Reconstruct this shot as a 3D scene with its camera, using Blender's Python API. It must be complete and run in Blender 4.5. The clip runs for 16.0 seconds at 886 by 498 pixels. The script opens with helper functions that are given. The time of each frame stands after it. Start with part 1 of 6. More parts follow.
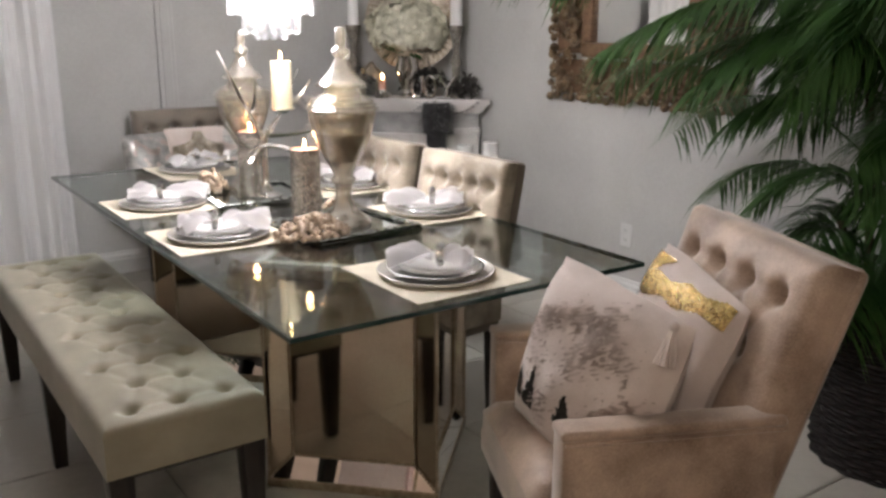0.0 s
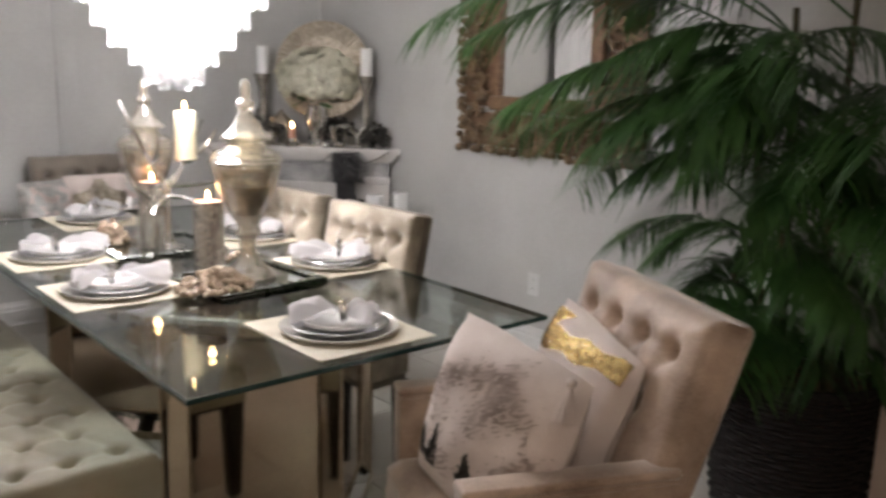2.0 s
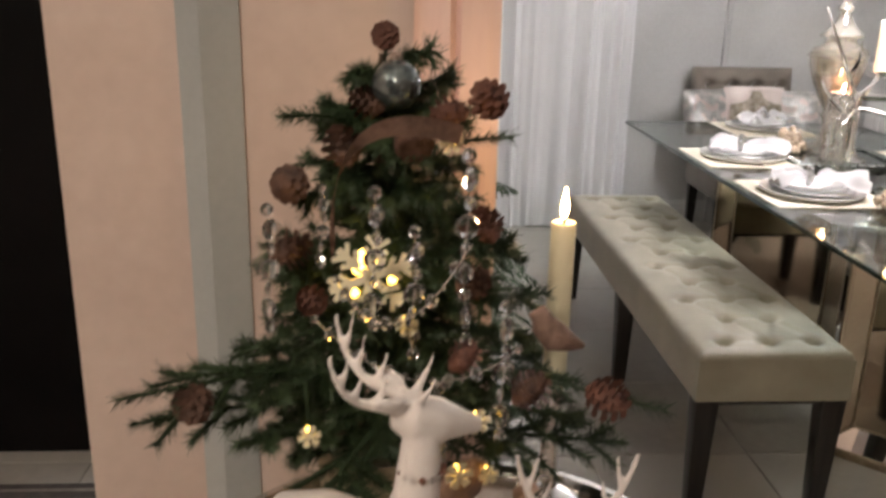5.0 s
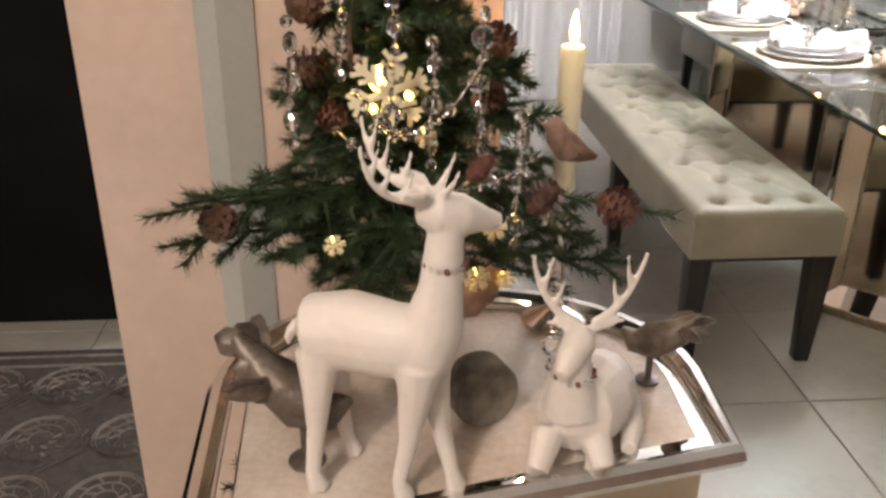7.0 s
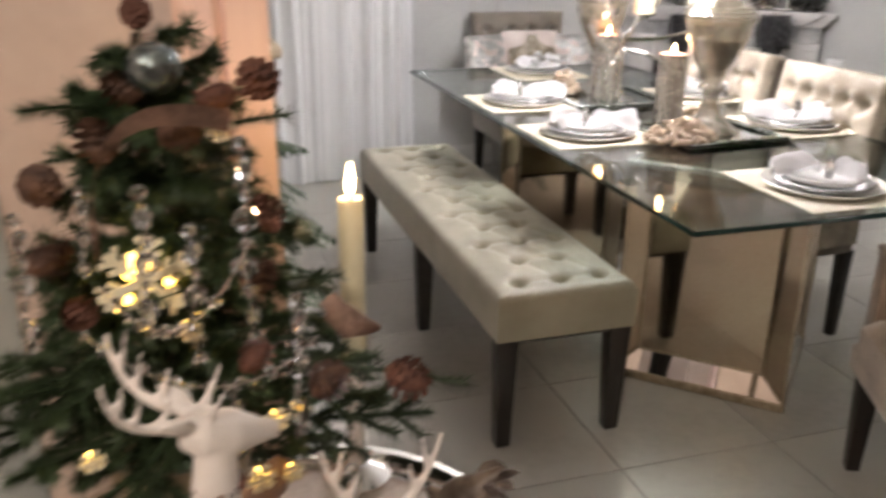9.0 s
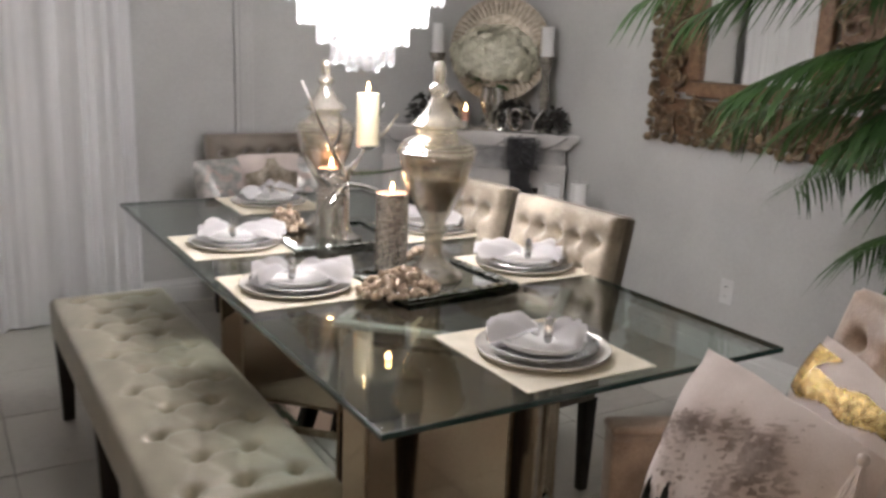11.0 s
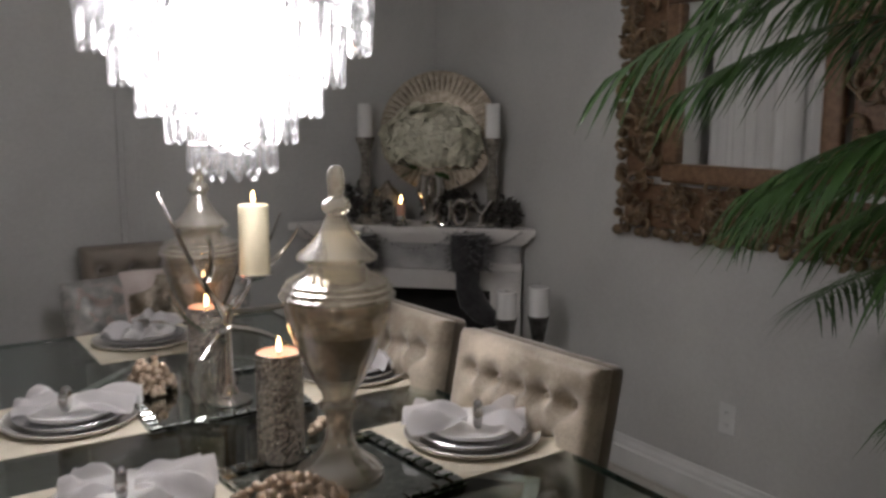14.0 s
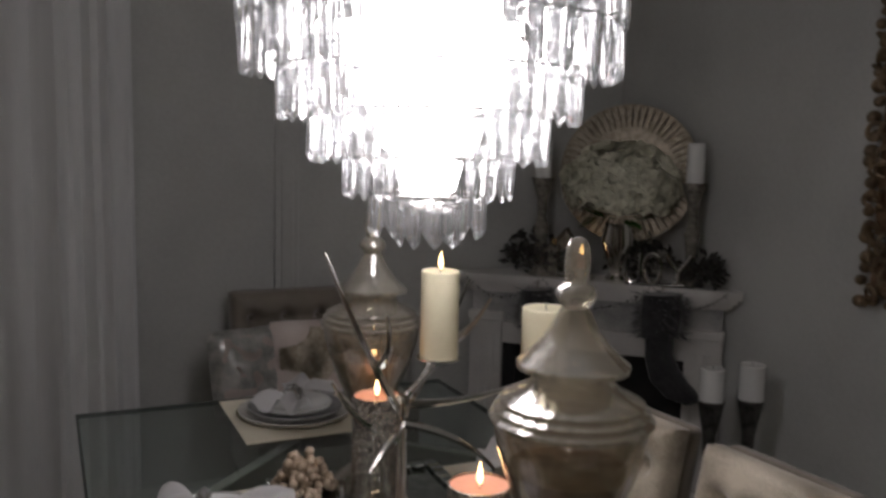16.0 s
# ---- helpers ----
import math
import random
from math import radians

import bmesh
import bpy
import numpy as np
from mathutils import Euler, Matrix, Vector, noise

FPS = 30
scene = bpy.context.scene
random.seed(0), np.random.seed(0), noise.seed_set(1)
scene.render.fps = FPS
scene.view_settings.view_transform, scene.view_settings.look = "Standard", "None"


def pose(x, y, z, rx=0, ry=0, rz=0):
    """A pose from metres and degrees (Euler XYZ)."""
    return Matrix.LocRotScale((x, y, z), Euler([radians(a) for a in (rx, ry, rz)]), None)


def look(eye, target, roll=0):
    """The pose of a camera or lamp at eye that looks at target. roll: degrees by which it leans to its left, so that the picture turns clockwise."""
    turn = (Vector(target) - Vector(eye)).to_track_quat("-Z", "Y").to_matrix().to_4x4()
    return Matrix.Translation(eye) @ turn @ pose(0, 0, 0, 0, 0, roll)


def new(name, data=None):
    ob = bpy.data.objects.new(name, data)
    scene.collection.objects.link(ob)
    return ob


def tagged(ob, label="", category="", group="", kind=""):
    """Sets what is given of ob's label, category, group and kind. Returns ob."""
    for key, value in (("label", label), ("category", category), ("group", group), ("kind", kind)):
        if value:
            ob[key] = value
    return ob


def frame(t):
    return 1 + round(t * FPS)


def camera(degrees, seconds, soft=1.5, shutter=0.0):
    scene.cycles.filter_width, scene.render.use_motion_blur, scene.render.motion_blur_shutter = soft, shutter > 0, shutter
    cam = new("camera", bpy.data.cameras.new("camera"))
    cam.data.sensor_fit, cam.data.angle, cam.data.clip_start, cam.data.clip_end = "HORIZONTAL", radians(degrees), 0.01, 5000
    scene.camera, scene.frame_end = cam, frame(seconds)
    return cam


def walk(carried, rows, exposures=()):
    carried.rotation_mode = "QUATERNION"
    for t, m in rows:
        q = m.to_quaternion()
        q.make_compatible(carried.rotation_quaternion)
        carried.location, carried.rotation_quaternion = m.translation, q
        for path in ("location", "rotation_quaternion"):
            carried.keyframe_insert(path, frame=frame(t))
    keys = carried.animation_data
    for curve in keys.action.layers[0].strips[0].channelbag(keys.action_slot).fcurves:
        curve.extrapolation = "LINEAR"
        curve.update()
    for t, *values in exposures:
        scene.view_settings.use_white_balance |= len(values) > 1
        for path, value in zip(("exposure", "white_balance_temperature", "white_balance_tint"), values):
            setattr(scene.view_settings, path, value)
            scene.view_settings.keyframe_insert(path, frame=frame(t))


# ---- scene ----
cam = camera(54.1, 16.0, soft=2.8, shutter=0.5)
PATH = [
    (0, (-0.754, -1.665, 1.439), (0.353, -0.08, 0.93), 0.3),
    (0.5, (-0.743, -1.676, 1.457), (0.43, -0.127, 0.984), 0.6),
    (1, (-0.72, -1.681, 1.475), (0.595, -0.234, 1.053), 1.4),
    (1.5, (-0.709, -1.684, 1.467), (0.66, -0.283, 1.063), 1.9),
    (2, (-0.728, -1.68, 1.47), (0.547, -0.194, 1.062), 1.5),
    (2.5, (-0.764, -1.673, 1.468), (0.287, -0.024, 1.047), 0.5),
    (3, (-0.79, -1.636, 1.442), (0.035, 0.126, 0.98), -0.4),
    (3.5, (-0.873, -1.622, 1.427), (-0.242, 0.208, 0.925), -0.6),
    (4, (-1.011, -1.615, 1.421), (-0.652, 0.284, 0.905), -0.7),
    (4.5, (-1.103, -1.637, 1.419), (-0.926, 0.28, 0.877), 0.6),
    (5, (-1.145, -1.657, 1.397), (-1.018, 0.248, 0.801), 1.3),
    (5.2, (-1.156, -1.665, 1.385), (-1.035, 0.231, 0.76), 1.1),
    (7.3, (-1.168, -1.7, 1.35), (-1.02, 0.106, 0.503), 0.5),
    (7.5, (-1.166, -1.698, 1.351), (-1.012, 0.11, 0.511), 0.5),
    (8, (-1.163, -1.696, 1.358), (-0.984, 0.127, 0.554), 0.1),
    (8.5, (-1.164, -1.679, 1.393), (-0.867, 0.151, 0.644), 0.3),
    (9, (-1.129, -1.628, 1.415), (-0.559, 0.157, 0.718), 0.7),
    (9.5, (-1.027, -1.58, 1.414), (-0.288, 0.166, 0.777), 0.4),
    (10, (-0.862, -1.516, 1.429), (-0.052, 0.224, 0.869), 0.8),
    (10.2, (-0.802, -1.5, 1.444), (0.03, 0.237, 0.904), 1.3),
    (12.3, (-0.498, -0.962, 1.503), (0.733, 0.567, 1.12), 1.1),
    (12.5, (-0.427, -0.932, 1.511), (0.752, 0.641, 1.142), 1.0),
    (13, (-0.26, -0.862, 1.515), (0.811, 0.79, 1.167), 1.2),
    (13.5, (-0.186, -0.794, 1.515), (0.851, 0.881, 1.169), 0.7),
    (14, (-0.168, -0.674, 1.521), (0.933, 0.967, 1.215), 0.2),
    (14.5, (-0.182, -0.501, 1.522), (1.034, 1.06, 1.232), -0.3),
    (15, (-0.192, -0.372, 1.517), (0.967, 1.225, 1.194), 1.4),
    (15.5, (-0.136, -0.241, 1.525), (0.822, 1.489, 1.228), 1.7),
    (16, (-0.061, -0.132, 1.547), (0.77, 1.671, 1.306), 1.4),
]

EXPOSURES = [(0.0, -0.1), (1.2, -0.02), (2.0, -0.12), (3.0, -0.48), (3.7, -0.36), (4.5, 0.03), (5.2, 0.22), (7.3, 0.68), (8.3, 0.6), (9.2, 0.33), (10.2, 0.0), (12.4, -1.0), (13.1, -1.28), (13.5, -1.36), (14.5, -1.7), (15.2, -1.82), (16.0, -2.45)]
walk(cam, [(t, look(eye, target, roll)) for t, eye, target, roll in PATH], EXPOSURES)

# ---- light ----
world = bpy.data.worlds.new("night")
scene.world = world
world.use_nodes = True
world.node_tree.nodes["Background"].inputs[0].default_value = (0.02, 0.022, 0.03, 1)
world.node_tree.nodes["Background"].inputs[1].default_value = 0.3


def lamp(name, kind, place, watts, colour, size=0.05, aim=None):
    data = bpy.data.lights.new(name, kind)
    data.energy, data.color = watts, colour
    if kind == "AREA":
        data.size = size
    else:
        data.shadow_soft_size = size
    ob = new(name, data)
    ob.matrix_world = look(place, aim) if aim else pose(*place)
    return ob


# the chandelier's added glowing cores light the dining room; here the living room's ceiling lamp
CH = Vector((0.536, 1.23, 1.38))
lamp("living_room_light", "POINT", (-2.0, -2.6, 2.38), 53, (1.0, 0.88, 0.77), 0.16)

# ---- materials ----


def mat(name, c1, c2, scale=8, rough=0.6, metal=0.0, bump=0.1, bscale=120.0, sheen=0.0, stretch=(1, 1, 1), rough2=None, spec=0.5, per=False, coat=0.0):
    m = bpy.data.materials.new(name)
    m.use_nodes = True
    nt = m.node_tree
    n, l = nt.nodes, nt.links
    p = n["Principled BSDF"]
    tc, mp = n.new("ShaderNodeTexCoord"), n.new("ShaderNodeMapping")
    mp.inputs["Scale"].default_value = stretch
    l.new(tc.outputs["Object"], mp.inputs[0])
    big, fine = n.new("ShaderNodeTexNoise"), n.new("ShaderNodeTexNoise")
    big.inputs["Scale"].default_value, big.inputs["Detail"].default_value = scale, 5
    fine.inputs["Scale"].default_value, fine.inputs["Detail"].default_value = bscale, 3
    l.new(mp.outputs[0], big.inputs[0]), l.new(mp.outputs[0], fine.inputs[0])
    add = n.new("ShaderNodeMath")
    add.operation = "MULTIPLY_ADD"
    l.new(fine.outputs[0], add.inputs[0])
    add.inputs[1].default_value = 0.35
    l.new(big.outputs[0], add.inputs[2])
    ramp = n.new("ShaderNodeValToRGB")
    ramp.color_ramp.elements[0].position, ramp.color_ramp.elements[1].position = 0.5, 0.85
    ramp.color_ramp.elements[0].color, ramp.color_ramp.elements[1].color = (*c1, 1), (*c2, 1)
    if per:
        info = n.new("ShaderNodeObjectInfo")
        jig = n.new("ShaderNodeMath")
        jig.operation = "MULTIPLY_ADD"
        l.new(info.outputs["Random"], jig.inputs[0])
        jig.inputs[1].default_value = 0.3
        l.new(add.outputs[0], jig.inputs[2])
        l.new(jig.outputs[0], ramp.inputs[0])
    else:
        l.new(add.outputs[0], ramp.inputs[0])
    l.new(ramp.outputs[0], p.inputs["Base Color"])
    rr = n.new("ShaderNodeMapRange")
    l.new(big.outputs[0], rr.inputs[0])
    rr.inputs[3].default_value, rr.inputs[4].default_value = rough, rough if rough2 is None else rough2
    l.new(rr.outputs[0], p.inputs["Roughness"])
    p.inputs["Metallic"].default_value = metal
    p.inputs["Sheen Weight"].default_value = sheen
    p.inputs["Specular IOR Level"].default_value = spec
    p.inputs["Coat Weight"].default_value = coat
    if bump:
        bp = n.new("ShaderNodeBump")
        bp.inputs["Strength"].default_value, bp.inputs["Distance"].default_value = bump, 0.004
        l.new(fine.outputs[0], bp.inputs["Height"])
        l.new(bp.outputs[0], p.inputs["Normal"])
    return m


def glow(name, colour, strength):
    m = bpy.data.materials.new(name)
    m.use_nodes = True
    n = m.node_tree.nodes
    p = n["Principled BSDF"]
    p.inputs["Base Color"].default_value = (*colour, 1)
    p.inputs["Emission Color"].default_value = (*colour, 1)
    p.inputs["Emission Strength"].default_value = strength
    return m


def thin_glass(name, tint, gloss=0.08, rough=0.02, edge=4.0, milk=0.0):
    """A clear sheet: most light passes, the rest mirrors, more so at a slant."""
    m = bpy.data.materials.new(name)
    m.use_nodes = True
    nt = m.node_tree
    n, l = nt.nodes, nt.links
    n.remove(n["Principled BSDF"])
    tr, gl, mx, fr = n.new("ShaderNodeBsdfTransparent"), n.new("ShaderNodeBsdfGlossy"), n.new("ShaderNodeMixShader"), n.new("ShaderNodeLayerWeight")
    pw, ad = n.new("ShaderNodeMath"), n.new("ShaderNodeMath")
    tr.inputs[0].default_value = (*tint, 1)
    gl.inputs["Roughness"].default_value = rough
    pw.operation, ad.operation, ad.use_clamp = "POWER", "MULTIPLY_ADD", True
    pw.inputs[1].default_value = edge
    ad.inputs[1].default_value, ad.inputs[2].default_value = 0.8, gloss
    fr.inputs[0].default_value = 0.5
    l.new(fr.outputs["Facing"], pw.inputs[0]), l.new(pw.outputs[0], ad.inputs[0]), l.new(ad.outputs[0], mx.inputs[0])
    l.new(tr.outputs[0], mx.inputs[1]), l.new(gl.outputs[0], mx.inputs[2])
    out = mx
    if milk:
        # a little scattering in the glass
        df, tl, m1, m2 = n.new("ShaderNodeBsdfDiffuse"), n.new("ShaderNodeBsdfTranslucent"), n.new("ShaderNodeMixShader"), n.new("ShaderNodeMixShader")
        df.inputs[0].default_value = tl.inputs[0].default_value = (*[min(0.9, c * 1.05) for c in tint], 1)
        m1.inputs[0].default_value, m2.inputs[0].default_value = 0.5, milk
        l.new(df.outputs[0], m1.inputs[1]), l.new(tl.outputs[0], m1.inputs[2])
        l.new(mx.outputs[0], m2.inputs[1]), l.new(m1.outputs[0], m2.inputs[2])
        out = m2
    l.new(out.outputs[0], n["Material Output"].inputs[0])
    return m


def let_through(m, colour, share, clear=0.0):
    """Lets light pass a thin leaf or cloth: a translucent share and, for sheer cloth, a clear share."""
    nt = m.node_tree
    n, l = nt.nodes, nt.links
    out = n["Material Output"]
    tl, mx = n.new("ShaderNodeBsdfTranslucent"), n.new("ShaderNodeMixShader")
    tl.inputs[0].default_value = (*colour, 1)
    mx.inputs[0].default_value = share
    l.new(n["Principled BSDF"].outputs[0], mx.inputs[1]), l.new(tl.outputs[0], mx.inputs[2])
    last = mx
    if clear:
        tr, m2 = n.new("ShaderNodeBsdfTransparent"), n.new("ShaderNodeMixShader")
        m2.inputs[0].default_value = clear
        l.new(mx.outputs[0], m2.inputs[1]), l.new(tr.outputs[0], m2.inputs[2])
        last = m2
    l.new(last.outputs[0], out.inputs[0])
    return m


def cut_glass(name, rough=0.0):
    m = bpy.data.materials.new(name)
    m.use_nodes = True
    p = m.node_tree.nodes["Principled BSDF"]
    p.inputs["Base Color"].default_value = (0.97, 0.975, 0.985, 1)
    p.inputs["Transmission Weight"].default_value, p.inputs["IOR"].default_value, p.inputs["Roughness"].default_value = 1.0, 1.6, rough
    return m


WALL = mat("grey_wall_paint", (0.50, 0.50, 0.49), (0.60, 0.60, 0.585), 1.6, 0.75, bump=0.05, bscale=60)
PEACH = mat("beige_wall_paint", (0.575, 0.455, 0.39), (0.675, 0.55, 0.48), 2.6, 0.8, bump=0.14, bscale=45)
CEIL = mat("white_ceiling_paint", (0.72, 0.72, 0.7), (0.8, 0.8, 0.78), 2, 0.9)
TRIMW = mat("white_trim_paint", (0.68, 0.68, 0.67), (0.78, 0.78, 0.77), 4, 0.45)
GREYTRIM = mat("grey_green_trim_paint", (0.36, 0.38, 0.37), (0.42, 0.44, 0.43), 3, 0.6)
GROUT = mat("grout", (0.25, 0.235, 0.215), (0.31, 0.295, 0.27), 20, 0.9)
TILE = mat("cream_floor_tile", (0.36, 0.34, 0.305), (0.47, 0.45, 0.405), 2.2, 0.2, rough2=0.46, bump=0.02, bscale=30, per=True)
CURT = mat("white_sheer_curtain", (0.70, 0.70, 0.71), (0.80, 0.80, 0.80), 3, 0.85, bump=0.1, bscale=200, stretch=(1, 1, 0.08), sheen=0.2)
PINK = mat("blush_drape_cloth", (0.78, 0.58, 0.53), (0.85, 0.67, 0.61), 3, 0.85, bump=0.1, bscale=200, stretch=(1, 1, 0.08))
BLACK = mat("black_panel", (0.003, 0.003, 0.003), (0.007, 0.006, 0.006), 5, 0.6, spec=0.15)
LINEN = mat("cream_linen_upholstery", (0.245, 0.224, 0.162), (0.365, 0.335, 0.25), 5, 0.5, bump=0.25, bscale=300, sheen=0.35)
VELVET = mat("champagne_velvet", (0.21, 0.175, 0.13), (0.60, 0.53, 0.425), 8, 0.36, rough2=0.55, bump=0.15, bscale=260, sheen=0.5)
TAUPE = mat("taupe_velvet", (0.20, 0.135, 0.095), (0.58, 0.44, 0.34), 6, 0.38, rough2=0.6, bump=0.15, bscale=260, sheen=0.6)
BROWNV = mat("brown_velvet", (0.14, 0.115, 0.09), (0.22, 0.185, 0.15), 5, 0.5, bump=0.12, bscale=260, sheen=0.4)
DARKW = mat("espresso_wood", (0.012, 0.010, 0.009), (0.028, 0.022, 0.018), 9, 0.35, stretch=(6, 6, 0.6), bump=0.05)
MIRROR = mat("silver_mirror", (0.83, 0.83, 0.81), (0.88, 0.88, 0.86), 3, 0.02, 1.0, bump=0)
TRAYGLASS = mat("smoky_mirror_tile", (0.34, 0.37, 0.36), (0.52, 0.55, 0.53), 40, 0.06, 1.0, bump=0, rough2=0.14)
BRONZE = mat("bronze_mirror", (0.50, 0.41, 0.31), (0.60, 0.50, 0.39), 3, 0.05, 1.0, bump=0, rough2=0.1)
BEAD = mat("antique_silver_bead", (0.34, 0.28, 0.2), (0.5, 0.43, 0.33), 40, 0.3, 1.0)
GLASS = thin_glass("green_float_glass", (0.80, 0.85, 0.83), 0.07, 0.01, 4.0)
GLASSEDGE = mat("glass_edge", (0.012, 0.03, 0.026), (0.028, 0.058, 0.05), 10, 0.1, bump=0)
CLEAR = thin_glass("clear_glass", (0.95, 0.96, 0.95), 0.08, 0.02, 4.0)
CRYSTAL = cut_glass("cut_crystal", 0.02)
PRISM = thin_glass("lamp_crystal", (0.97, 0.98, 0.99), 0.30, 0.04, 2.0, 0.05)
SMOKE = thin_glass("champagne_mercury_glass", (0.75, 0.71, 0.63), 0.27, 0.10, 2.5, 0.17)
MAT_ = mat("ivory_placemat_weave", (0.62, 0.57, 0.45), (0.72, 0.67, 0.55), 14, 0.7, bump=0.4, bscale=420)
CHINA = mat("white_china", (0.78, 0.78, 0.77), (0.84, 0.84, 0.83), 5, 0.12, bump=0)
SILVERP = mat("silver_plate_rim", (0.50, 0.50, 0.51), (0.66, 0.66, 0.68), 30, 0.2, 1.0, bump=0.2)
CHARGER = mat("pale_charger_glaze", (0.60, 0.58, 0.54), (0.72, 0.70, 0.66), 40, 0.22, 0.25, bump=0.15)
NAPKIN = let_through(mat("white_organza_napkin", (0.84, 0.83, 0.84), (0.92, 0.91, 0.92), 9, 0.7, bump=0.3, bscale=200, sheen=0.3), (0.9, 0.89, 0.9), 0.4, 0.22)
PEARL = mat("champagne_pearl", (0.36, 0.27, 0.19), (0.60, 0.48, 0.37), 30, 0.16, 0.35, bump=0, coat=0.5)
SILVER = mat("polished_silver", (0.70, 0.68, 0.65), (0.82, 0.80, 0.77), 9, 0.12, 1.0, bump=0)
GLITTER = mat("silver_glitter", (0.10, 0.09, 0.08), (0.88, 0.83, 0.76), 150, 0.2, 0.85, bump=1.0, bscale=260)
WAX = mat("ivory_candle_wax", (0.74, 0.68, 0.48), (0.82, 0.76, 0.56), 6, 0.5, bump=0.03)
PINKWAX = mat("salmon_candle_wax", (0.62, 0.33, 0.25), (0.72, 0.42, 0.33), 6, 0.5, bump=0.03)
FLAME = glow("candle_flame", (1.0, 0.62, 0.26), 45)
WICK = mat("burnt_wick", (0.01, 0.01, 0.01), (0.03, 0.02, 0.02), 20, 0.9)
CARVED = mat("carved_antique_gold_wood", (0.075, 0.05, 0.028), (0.26, 0.18, 0.105), 22, 0.42, bump=0.5, bscale=70, metal=0.25)
WOODFR = mat("brown_wood_moulding", (0.12, 0.066, 0.035), (0.21, 0.125, 0.07), 7, 0.4, stretch=(1, 8, 8), bump=0.2)
PALM = let_through(mat("palm_leaf", (0.015, 0.05, 0.015), (0.068, 0.15, 0.04), 5, 0.36, bump=0.1), (0.08, 0.18, 0.035), 0.25)
CANE = mat("palm_cane", (0.05, 0.045, 0.025), (0.10, 0.085, 0.04), 30, 0.7)
WICKER = mat("black_wicker", (0.006, 0.005, 0.005), (0.018, 0.014, 0.013), 40, 0.7, bump=0.4, spec=0.25)
SOIL = mat("potting_bark", (0.03, 0.018, 0.01), (0.10, 0.055, 0.03), 30, 0.95, bump=0.8, bscale=60)
NEEDLE = mat("fir_needle", (0.018, 0.036, 0.014), (0.05, 0.085, 0.034), 12, 0.6)
BARK = mat("fir_bark", (0.05, 0.03, 0.02), (0.11, 0.07, 0.045), 30, 0.9)
CONE = mat("pine_cone_scale", (0.05, 0.024, 0.016), (0.13, 0.066, 0.042), 40, 0.7)
RUST = mat("dried_fruit_rust", (0.10, 0.042, 0.03), (0.20, 0.088, 0.058), 18, 0.75, bump=0.4)
BIRD = mat("brown_feather", (0.16, 0.10, 0.075), (0.34, 0.22, 0.17), 30, 0.85, bump=0.5)
PLASTER = mat("matte_white_ceramic", (0.76, 0.70, 0.66), (0.84, 0.79, 0.76), 8, 0.5, bump=0.05)
GOLD = mat("gold_leaf", (0.36, 0.27, 0.14), (0.58, 0.46, 0.26), 25, 0.36, 1.0, bump=0.3)
SEQUIN = mat("gold_sequins", (0.30, 0.19, 0.05), (0.95, 0.74, 0.36), 60, 0.22, 1.0, bump=1.0, bscale=150)
STONE = mat("sand_cast_stone", (0.40, 0.32, 0.22), (0.52, 0.43, 0.31), 9, 0.85, bump=0.5, bscale=90)
MANTEL = mat("white_mantel_paint", (0.62, 0.60, 0.585), (0.74, 0.72, 0.70), 6, 0.4, bump=0.05)
MARBLE = mat("grey_marble", (0.28, 0.28, 0.285), (0.66, 0.65, 0.64), 5, 0.2, bump=0)
MARBLE2 = mat("cream_marble_top", (0.52, 0.42, 0.35), (0.76, 0.68, 0.61), 7, 0.2, bump=0)
SOOT = mat("firebox_soot", (0.006, 0.006, 0.006), (0.02, 0.018, 0.016), 6, 0.8)
IRON = mat("pewter_iron", (0.06, 0.058, 0.055), (0.14, 0.135, 0.125), 30, 0.35, 0.7)
PETAL = mat("cream_hydrangea_petal", (0.62, 0.60, 0.47), (0.78, 0.76, 0.63), 20, 0.8)
FUR = mat("charcoal_velvet", (0.012, 0.012, 0.014), (0.035, 0.034, 0.036), 30, 0.85, bump=0.6, sheen=0.4)
RUGD = mat("taupe_rug_pile", (0.062, 0.054, 0.050), (0.10, 0.086, 0.078), 40, 0.95, bump=0.6, bscale=300)
RUGL = mat("pale_rug_pile", (0.18, 0.16, 0.145), (0.27, 0.245, 0.22), 40, 0.95, bump=0.6, bscale=300)
CUSH = mat("ivory_cushion_cloth", (0.62, 0.53, 0.49), (0.74, 0.66, 0.62), 10, 0.8, bump=0.3, bscale=260, sheen=0.3)
CUSHP = mat("taupe_printed_cloth", (0.40, 0.32, 0.28), (0.62, 0.54, 0.50), 26, 0.7, bump=0.3)
SILVERF = mat("silver_brocade", (0.28, 0.285, 0.27), (0.56, 0.54, 0.52), 26, 0.3, 0.4, bump=0.4)
CHAMP = mat("champagne_gilt", (0.34, 0.29, 0.22), (0.56, 0.50, 0.41), 30, 0.42, 0.7, bump=0.5, bscale=60)
BULB = glow("bulb_glow", (1.0, 0.945, 0.955), 122)
FAIRY = glow("fairy_light_glow", (1.0, 0.58, 0.10), 9)
PLASTIC = mat("white_plastic", (0.66, 0.66, 0.65), (0.72, 0.72, 0.71), 5, 0.4, bump=0)
LEAFMETAL = mat("dull_bronze_leaf", (0.085, 0.066, 0.055), (0.20, 0.165, 0.14), 30, 0.45, 0.4, bump=0.3)
LOGBARK = mat("grey_birch_bark", (0.10, 0.09, 0.075), (0.30, 0.28, 0.24), 25, 0.9, bump=0.6, bscale=60)
